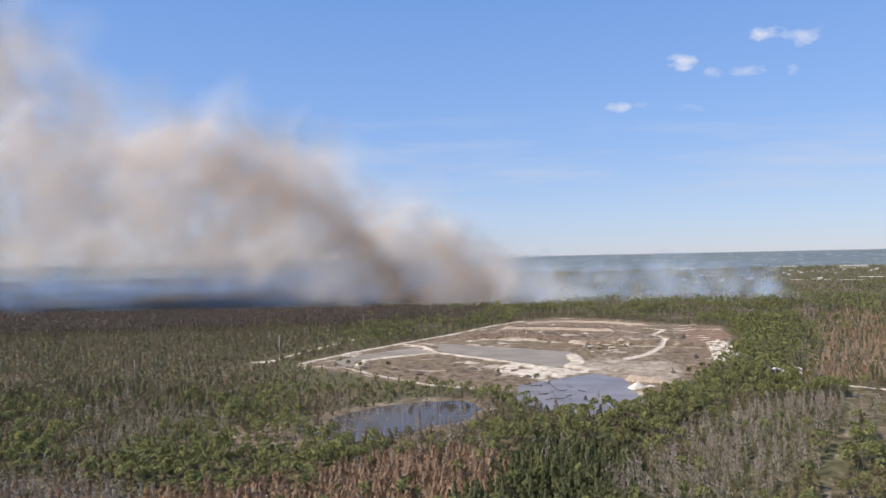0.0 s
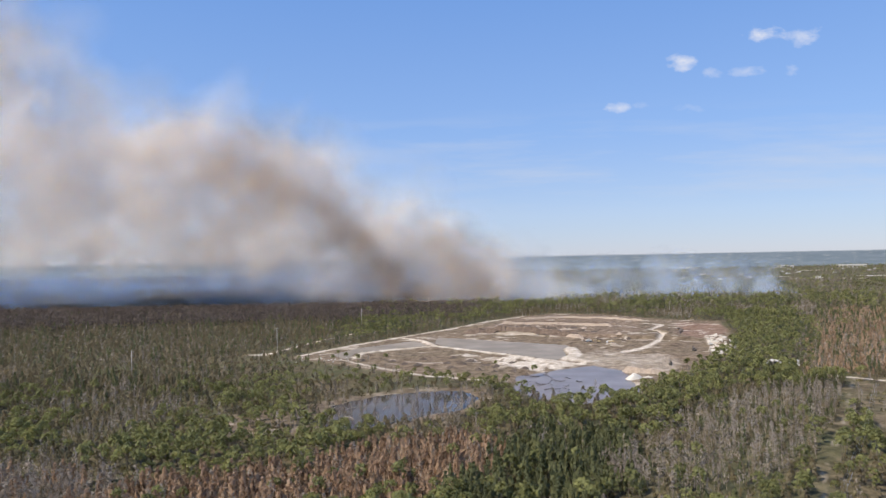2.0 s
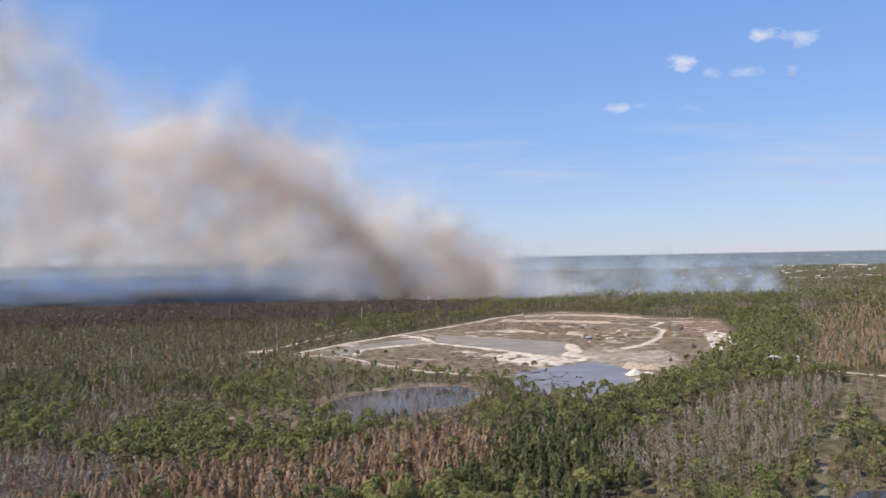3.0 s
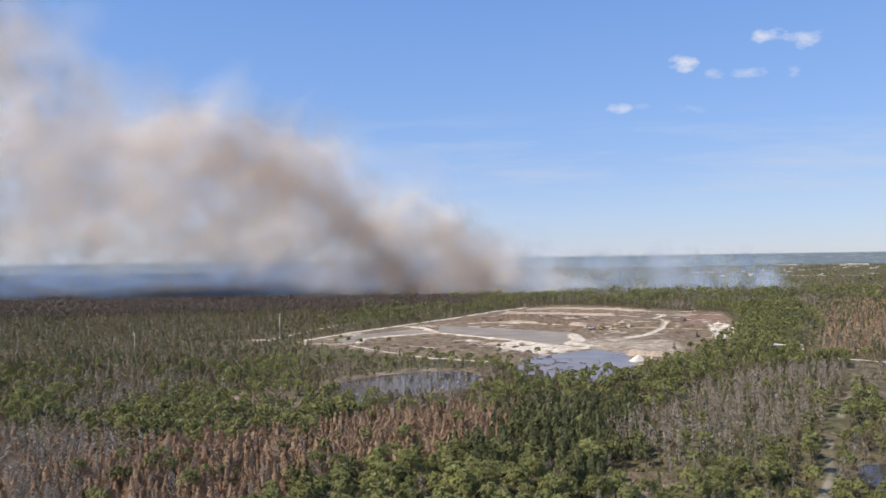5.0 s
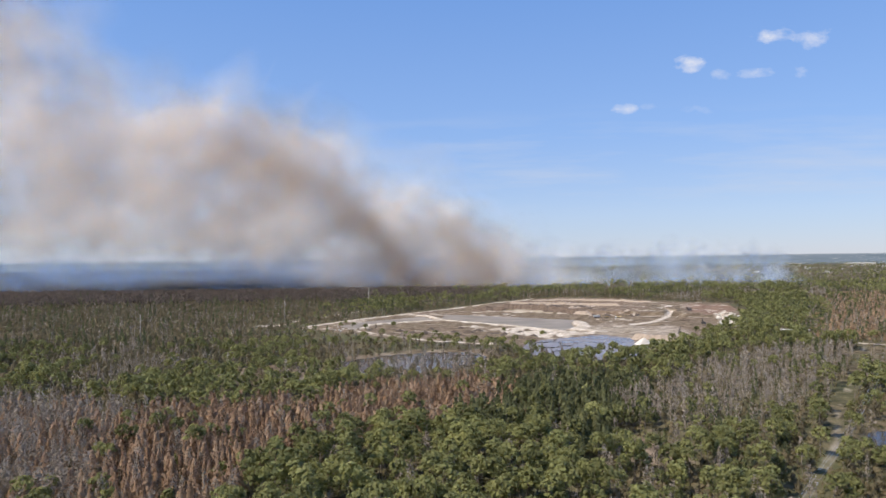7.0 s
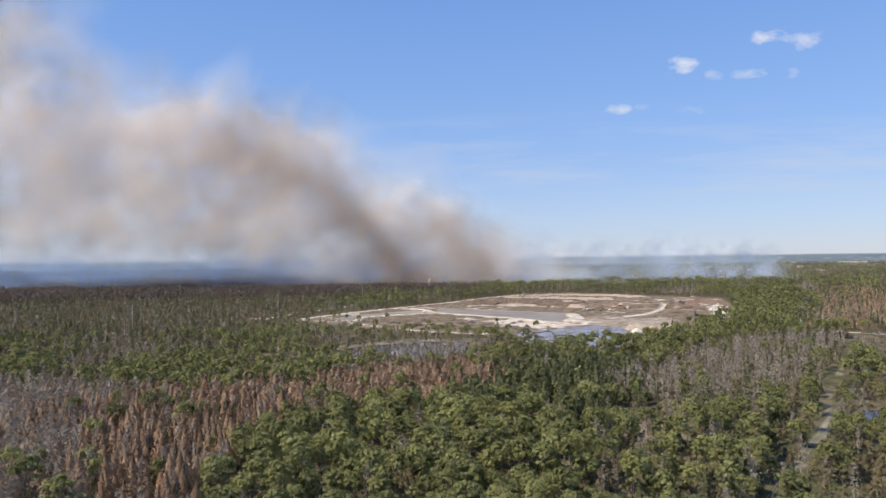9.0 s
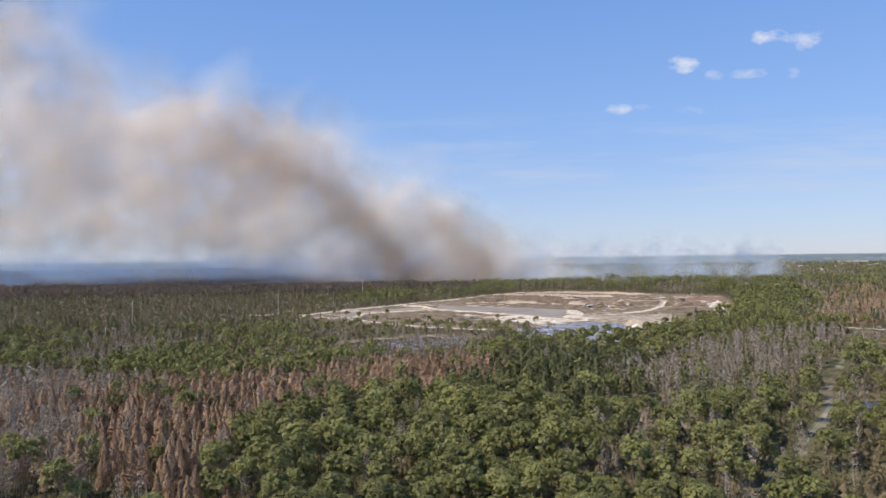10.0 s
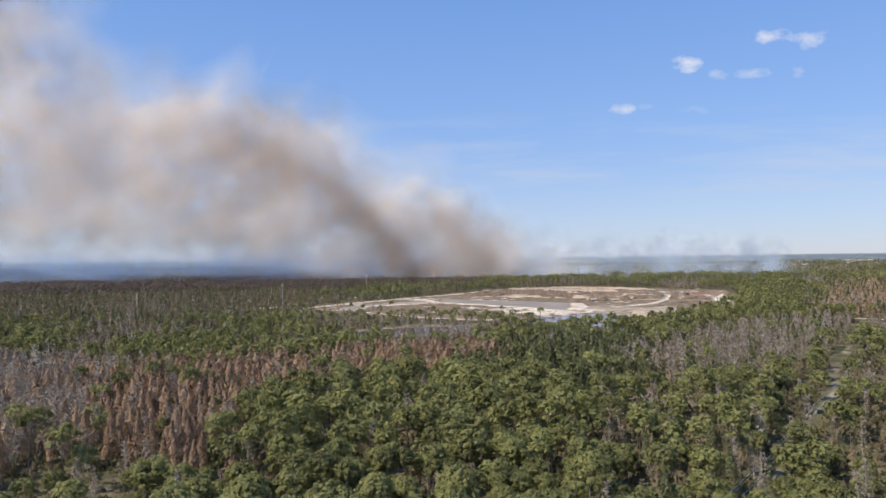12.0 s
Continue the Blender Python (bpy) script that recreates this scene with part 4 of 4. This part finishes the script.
# tall steel poles beyond the west road
for px, py, tall in ((-310, 650, 27), (-216, 828, 29), (-151, 1107, 31), (-52, 1388, 30)):
    root = thing("transmission_pole", px, py, 14, "tall grey-tan transmission pole above the trees", "power pole", "tall poles", 0.5)
    part("shaft", [tube((0, 0, 0), (0, 0, tall), 0.5, 0.3, 12)], CONCRETE, root, smooth=True)
    for zz, s in ((tall - 1.2, 1), (tall - 3.4, -1), (tall - 5.6, 1)):
        part("arm", [tube((0, 0, zz), (2.6 * s, 0, zz + 0.5), 0.12, 0.06, 8)], STEEL, root)
        part("insulator", [tube((2.5 * s, 0, zz + 0.45), (2.5 * s, 0, zz - 1.1), 0.09, 0.09, 8)], DARK_STEEL, root)


# ---- diggings: machines and heaps ----
def wheel(parent, x, y, r, w):
    part("wheel", [tube((x, y - w / 2, r), (x, y + w / 2, r), r, r, 14)], RUBBER, parent, "black tyre")
    part("hub", [tube((x, y - w / 2 - 0.02, r), (x, y + w / 2 + 0.02, r), r * 0.45, r * 0.45, 10)], STEEL, parent)


def excavator(x, y, turn, paint, label, reach=1.0):
    root = thing("excavator", x, y, turn, label, "excavator", "digging machines")
    for s in (-1, 1):
        part("track", [box(-2.1, s * 1.25 - 0.35, 0.15, 2.1, s * 1.25 + 0.35, 0.95, 0.12), tube((-1.9, s * 1.25 - 0.34, 0.55), (-1.9, s * 1.25 + 0.34, 0.55), 0.5, 0.5, 12),
                       tube((1.9, s * 1.25 - 0.34, 0.55), (1.9, s * 1.25 + 0.34, 0.55), 0.5, 0.5, 12)], DARK_STEEL, root)
    part("turntable", [tube((0, 0, 0.8), (0, 0, 1.25), 0.9, 0.9, 14)], DARK_STEEL, root)
    part("body", [box(-2.5, -1.35, 1.2, 1.1, 1.35, 2.35, 0.1)], paint, root)
    part("counterweight", [box(-3.1, -1.3, 1.25, -2.5, 1.3, 2.2, 0.12)], DARK_STEEL, root)
    cab = part("cab", [box(0.0, 0.35, 2.35, 1.5, 1.35, 3.2, 0.12)], paint, root)
    part("window", [box(0.15, 0.32, 2.5, 1.35, 0.335, 3.05), box(1.47, 0.45, 2.5, 1.53, 1.25, 3.0)], GLASS_AND_BAY_SHADE, cab, "dark cab glass")
    part("boom", [limb_box((0.8, -0.2, 1.9), (3.6, -0.2, 4.9), 0.34), limb_box((3.6, -0.2, 4.9), (6.0 * reach, -0.2, 4.3), 0.28)], paint, root)
    part("stick", [limb_box((5.9 * reach, -0.2, 4.4), (6.9 * reach, -0.2, 1.5), 0.22)], paint, root)
    part("bucket", [box(6.3 * reach, -0.85, 0.55, 7.4 * reach, 0.45, 1.6, 0.15)], DARK_STEEL, root)
    part("hydraulic_ram", [tube((1.2, 0.1, 1.7), (3.2, 0.1, 4.1), 0.09, 0.09, 8)], STEEL, root)
    return root


def limb_box(a, b, half):
    a, b = np.asarray(a, float), np.asarray(b, float)
    d = unit(b - a)
    u = unit(np.cross(d, [0, 1, 0])) * half
    w = np.array([0, half, 0])
    v = np.array([a - u - w, a + u - w, a + u + w, a - u + w, b - u - w, b + u - w, b + u + w, b - u + w])
    return v, np.array([(3, 2, 1, 0), (4, 5, 6, 7), (0, 1, 5, 4), (1, 2, 6, 5), (2, 3, 7, 6), (3, 0, 4, 7)])


def dump_truck(x, y, turn, paint, label):
    root = thing("dump_truck", x, y, turn, label, "truck", "digging machines")
    part("chassis", [box(-4.2, -0.7, 0.9, 4.2, 0.7, 1.35)], DARK_STEEL, root)
    part("tipper_body", [box(-4.4, -1.45, 1.45, 1.2, 1.45, 1.7), box(-4.4, -1.5, 1.6, 1.2, -1.3, 3.1), box(-4.4, 1.3, 1.6, 1.2, 1.5, 3.1), box(1.0, -1.5, 1.6, 1.25, 1.5, 3.5), box(1.2, -1.4, 3.2, 2.3, 1.4, 3.4)], paint, root)
    part("load", [box(-4.2, -1.3, 1.7, 1.0, 1.3, 3.25, 0.7)], SAND, root, "heaped pale sand load")
    cab = part("cab", [box(1.9, -1.2, 1.3, 3.6, 1.2, 3.0, 0.16)], WHITE_PAINT, root)
    part("windscreen", [box(3.47, -0.95, 2.1, 3.53, 0.95, 2.8)], GLASS_AND_BAY_SHADE, cab)
    part("bonnet", [box(3.5, -0.9, 1.2, 4.6, 0.9, 2.0, 0.12)], WHITE_PAINT, root)
    for wx in (-3.2, -1.6, 3.2):
        for s in (-1, 1):
            wheel(root, wx, s * 1.15, 0.75, 0.55)
    return root


dump_truck(170, 863, 20, WHITE_PAINT, "white dump truck carrying sand on the quarry floor")
excavator(181, 858, 200, YELLOW, "dusty yellow excavator loading sand on the quarry floor")
dump_truck(194, 851, 170, YELLOW, "yellow dump truck waiting beside the excavator")
excavator(270, 769, 90, DARK_STEEL, "dark tracked excavator on the pale sand flat", 0.9)
excavator(214, 676, 250, DARK_STEEL, "dark excavator beside lone pines on the quarry rim", 0.8)


def heap(name, x, y, r, h, mat, label, group, seed, steep=1.0):
    """A tipped heap: an uneven cone with gullies."""
    rng = np.random.RandomState(seed)
    rings, sides = 7, 20
    v, f = [], []
    ph = rng.uniform(0, 6.28, 4)
    for i in range(rings + 1):
        k = i / rings
        for j in range(sides):
            a = 2 * math.pi * j / sides
            edge = 1 + 0.16 * math.sin(2 * a + ph[0]) + 0.10 * math.sin(5 * a + ph[1]) + rng.uniform(-0.05, 0.05)
            rad = r * (1 - k) * edge
            v.append((rad * math.cos(a), rad * math.sin(a) * 0.85, h * (k ** steep) * (1 + 0.06 * math.sin(7 * a + ph[2])) - 0.4))
    for i in range(rings):
        for j in range(sides):
            j2 = (j + 1) % sides
            f.append((i * sides + j, i * sides + j2, (i + 1) * sides + j2, (i + 1) * sides + j))
    ob = mesh_object(name, v, f, [mat], smooth=True)
    ob.matrix_basis = pose(x, y, height_at(x, y), 0, 0, rng.uniform(0, 360))
    return tagged(ob, label, "heap", group, "thing")


CLAY = plain_material("pale_clay", (0.26, 0.20, 0.15), (0.46, 0.37, 0.285), 0.4, 0.95, 0.6)
SPOIL = plain_material("dark_spoil", (0.06, 0.043, 0.032), (0.14, 0.105, 0.078), 0.5, 0.95, 0.6)
heap("sand_pile", 160, 606, 8.5, 5.2, SAND, "white sand pile at the water's edge", "", 1, 0.9)
heap("sand_pile", 171, 603, 4.5, 2.2, SAND, "small white sand pile beside a larger one", "", 2)
heap_rng = np.random.RandomState(9)
for i, (hx, hy) in enumerate([(-62, 725), (-48, 712), (-30, 735), (-12, 712), (4, 700), (18, 716), (30, 690), (42, 672), (20, 668), (-5, 672), (-38, 690), (54, 655), (66, 672), (88, 652),
                              (36, 655), (60, 700), (-80, 742), (0, 740), (70, 640), (-20, 660)]):
    heap("earth_mound", hx + heap_rng.uniform(-4, 4), hy + heap_rng.uniform(-6, 6), heap_rng.uniform(3.5, 7.5), heap_rng.uniform(1.6, 3.6), SPOIL, "dark brown heap of dug muck on the quarry floor", "muck heaps", 20 + i)
for i in range(26):
    k = i / 25
    hx, hy = 60 + 130 * k + heap_rng.uniform(-8, 8), 1010 - 60 * k + heap_rng.uniform(-16, 30)
    heap("earth_mound", hx, hy, heap_rng.uniform(4, 8), heap_rng.uniform(2.4, 4.6), SPOIL if i % 3 else CLAY, "tipped heap of brown earth along the far bank" if i % 3 else "tipped heap of pale sand along the far bank", "bank heaps", 60 + i)
for i in range(16):
    heap("earth_mound", heap_rng.uniform(165, 230), heap_rng.uniform(868, 905), heap_rng.uniform(3, 7), heap_rng.uniform(1.5, 4.0), CLAY if i % 2 else SPOIL, "tipped heap of mixed sand and earth near the machines", "bank heaps", 100 + i)


def earth_bank(name, line, tall, mat, label, seed, lean=0.55):
    """A dug face: gullied, slumped, with a broken brink."""
    rng = np.random.RandomState(seed)
    cols, rows = [], 6
    for (ax, ay), (bx, by) in zip(line, line[1:]):
        k = max(2, int(math.hypot(bx - ax, by - ay) / 1.6))
        cols += [(ax + (bx - ax) * i / k, ay + (by - ay) * i / k, bx - ax, by - ay) for i in range(k)]
    v, f = [], []
    crest, wander = 1.0, 0.0
    for i, (x, y, dx, dy) in enumerate(cols):
        d = math.hypot(dx, dy)
        nx, ny = dy / d, -dx / d                     # towards the low side
        crest = 0.8 * crest + 0.2 * rng.uniform(0.55, 1.35)
        wander = 0.85 * wander + rng.uniform(-0.7, 0.7)
        gully = rng.uniform(-0.5, 0.5)
        ends = min(1, i / 6, (len(cols) - 1 - i) / 6)
        z0 = height_at(x + nx * 3, y + ny * 3)
        for r in range(rows + 1):
            k = r / rows
            out = (1 - k) * tall * lean * (1 + 0.5 * (1 - k)) + wander + gully * math.sin(k * 3.1)
            back = 3.5 if r == rows else 0.0
            v.append((x + nx * (out - back), y + ny * (out - back), z0 - 0.5 + (min(k * 1.2, 1) * tall * crest) * ends))
        if i:
            a = (i - 1) * (rows + 1)
            f += [(a + r, a + rows + 1 + r, a + rows + 2 + r, a + r + 1) for r in range(rows)]
    return tagged(mesh_object(name, v, f, [mat]), label, "bank", kind="structure")


MUD_FACE = plain_material("dug_earth_face", (0.075, 0.050, 0.036), (0.20, 0.145, 0.105), 0.35, 0.95, 0.7)
earth_bank("quarry_bank", [(12, 985), (75, 978), (112, 955), (150, 928), (172, 912)], 7.0, MUD_FACE, "dark brown gullied earth face behind the lagoon", 1)
earth_bank("quarry_bank", [(150, 925), (162, 905), (172, 893)], 5.0, CLAY, "pale slumped end of the earth face", 2)
earth_bank("quarry_bank", [(70, 1075), (130, 1068), (190, 1050), (240, 1018)], 4.0, CLAY, "low pale ledge across the brown quarry floor", 3)
earth_bank("quarry_bank", [(120, 1190), (190, 1205), (255, 1180), (315, 1120)], 3.2, CLAY, "broken pale ledge near the far rim", 4)
earth_bank("quarry_bank", [(90, 1130), (150, 1128), (215, 1105), (262, 1068)], 2.2, MUD_FACE, "low brown ledge across the quarry floor", 5)
earth_bank("quarry_bank", [(158, 652), (170, 633), (190, 622), (206, 623)], 5.0, CLAY, "pale gullied bank above the flooded digging", 6)
earth_bank("quarry_bank", [(298, 905), (316, 950), (330, 1000)], 3.0, MUD_FACE, "low brown cutting beside the haul track", 7)


def boulder(x, y, r, seed):
    rng = np.random.RandomState(seed)
    bm = bmesh.new()
    bmesh.ops.create_icosphere(bm, subdivisions=1, radius=r)
    for v in bm.verts:
        v.co *= rng.uniform(0.7, 1.2)
        v.co.z *= 0.75
    me = bpy.data.meshes.new("boulder")
    bm.to_mesh(me), bm.free()
    me.materials.append(SAND)
    ob = new("boulder", me)
    ob.matrix_basis = pose(x, y, height_at(x, y) + r * 0.25, 0, 0, rng.uniform(0, 360))
    return tagged(ob, "pale limestone boulder on the quarry's east bank", "boulder", "boulders on the bank", "thing")


for i in range(70):
    k = heap_rng.rand()
    boulder(285 + 60 * k + heap_rng.uniform(-14, 14), 735 + 160 * k + heap_rng.uniform(-14, 14), heap_rng.uniform(0.9, 2.4), 300 + i)
for i in range(24):
    boulder(-180 + heap_rng.uniform(0, 66), 770 - heap_rng.uniform(0, 60), heap_rng.uniform(0.7, 1.5), 400 + i)


def fallen_log(x, y, turn, long, seed):
    rng = np.random.RandomState(seed)
    pieces = [tube((-long / 2, 0, 0.1), (long / 2, 0, 0.25), 0.28, 0.14, 8)]
    for i in range(5):
        at = rng.uniform(0, long / 2)
        pieces.append(tube((at, 0, 0.2), (at + rng.uniform(0.2, 1.2), rng.uniform(-1.4, 1.4), rng.uniform(0.3, 1.3)), 0.08, 0.03, 6))
    v, f = joined(pieces)
    ob = mesh_object("fallen_log", v, f, [PALE_BARK if seed % 2 else CHAR_BARK])
    ob.matrix_basis = pose(x, y, max(height_at(x, y), -0.6), 0, 0, turn)
    return tagged(ob, "grey fallen trunk lying in mud and shallow water", "log", "fallen trunks", "thing")


for i in range(46):
    if i % 2:
        fallen_log(heap_rng.uniform(-150, -40), heap_rng.uniform(435, 470) + 0.4 * heap_rng.uniform(0, 110), heap_rng.uniform(0, 180), heap_rng.uniform(5, 10), 500 + i)
    else:
        fallen_log(heap_rng.uniform(62, 110), heap_rng.uniform(560, 640), heap_rng.uniform(0, 180), heap_rng.uniform(5, 11), 500 + i)


# ---- buildings ----
def shed(x, y, turn, long, wide, tall):
    root = thing("storage_shed", x, y, turn, "low white storage shed half hidden among trees", "shed", "", 0.3)
    part("wall", [box(-long / 2, -wide / 2, 0, long / 2, wide / 2, tall)], WHITE_WALL, root)
    part("roof", [box(-long / 2 - 0.4, -wide / 2 - 0.4, tall, long / 2 + 0.4, wide / 2 + 0.4, tall + 1.1, wide / 2 - 0.2)], ROOFING, root)
    # closed wall: dark plates stand for the shade inside open bays
    for k in range(int(long // 5)):
        part("door", [box(-long / 2 + 1 + 5 * k, -wide / 2 - 0.05, 0.1, -long / 2 + 4 + 5 * k, -wide / 2 + 0.05, tall - 0.8)], GLASS_AND_BAY_SHADE, root, "dark panel painted as the shade of an open bay")
    return root


shed(312, 668, -16, 14, 6, 4.2)
shed(328, 662, -16, 9, 6, 5.0)


def warehouse(x, y, turn, long, wide, tall, bays):
    root = thing("warehouse", x, y, turn, "long white flat-roofed warehouse far beyond the woods", "warehouse", "far buildings", 0.3)
    part("wall", [box(-long / 2, -wide / 2, 0, long / 2, wide / 2, tall)], WHITE_WALL, root)
    part("roof", [box(-long / 2 - 0.6, -wide / 2 - 0.6, tall, long / 2 + 0.6, wide / 2 + 0.6, tall + 1.2)], ROOFING, root)
    for k in range(bays):
        xx = -long / 2 + long * (k + 0.5) / bays
        part("window", [box(xx - long / bays * 0.28, -wide / 2 - 0.15, tall * 0.2, xx + long / bays * 0.28, -wide / 2 + 0.1, tall * 0.66)], GLASS_AND_BAY_SHADE, root)
    return root


warehouse(2600, 4500, -30, 170, 60, 17, 9)
warehouse(2280, 4740, -26, 120, 50, 14, 6)
warehouse(2750, 4300, -32, 70, 40, 11, 4)
warehouse(1620, 4800, -18, 90, 40, 12, 5)


def house(x, y, turn, long, wide, tall, variant):
    root = thing("house", x, y, turn, "small pale house with low gable roof in far suburb" if variant else "small white house with grey gable roof in far suburb", "house", "far houses", 0.3)
    part("wall", [box(-long / 2, -wide / 2, 0, long / 2, wide / 2, tall)], WHITE_WALL, root)
    v = np.array([(-long / 2 - .5, -wide / 2 - .5, tall), (long / 2 + .5, -wide / 2 - .5, tall), (long / 2 + .5, wide / 2 + .5, tall), (-long / 2 - .5, wide / 2 + .5, tall),
                  (-long / 2 - .5, 0, tall + wide * 0.28), (long / 2 + .5, 0, tall + wide * 0.28)], float)
    f = np.array([(0, 1, 5, 4), (2, 3, 4, 5), (3, 0, 4, 4), (1, 2, 5, 5), (3, 2, 1, 0)])
    me = bpy.data.meshes.new("roof")
    me.from_pydata([tuple(p) for p in v], [], [tuple(dict.fromkeys(q)) for q in f.tolist()])
    me.materials.append(ROOFING)
    new("roof", me).parent = root
    for k in (-0.25, 0.25):
        part("window", [box(long * k - 1.0, -wide / 2 - 0.06, 1.0, long * k + 1.0, -wide / 2 + 0.06, 2.3)], GLASS_AND_BAY_SHADE, root)
    return root


town = np.random.RandomState(15)
for i in range(30):
    ty = town.uniform(2700, 4800)
    tx = ty * town.uniform(0.33, 0.62)
    house(tx, ty, town.uniform(-40, 40), town.uniform(13, 26), town.uniform(9, 13), town.uniform(3.5, 6), i % 2)

# bare sandy lots in the far woods
LOT = plain_material("bare_lot", (0.40, 0.35, 0.27), (0.62, 0.57, 0.47), 0.02, 0.95)
for i, (lx, ly, la, lb) in enumerate([(1452, 2790, 75, 60), (1400, 3010, 60, 40), (1560, 2700, 50, 40), (1780, 2950, 60, 50), (1250, 3500, 70, 60), (2050, 3900, 90, 60), (1500, 4200, 130, 50), (2500, 3600, 80, 50)]):
    pts = [(lx + la * math.cos(w) * (1 + 0.2 * math.sin(3 * w + i)), ly + lb * math.sin(w) * (1 + 0.2 * math.cos(2 * w + i)), 0.35) for w in np.linspace(0, 6.283, 25)[:-1]]
    me = bpy.data.meshes.new("bare_lot")
    me.from_pydata(pts, [], [tuple(range(24))])
    me.materials.append(LOT)
    tagged(new("bare_lot", me), "pale bare sandy building lot among far woods", "ground", kind="structure")
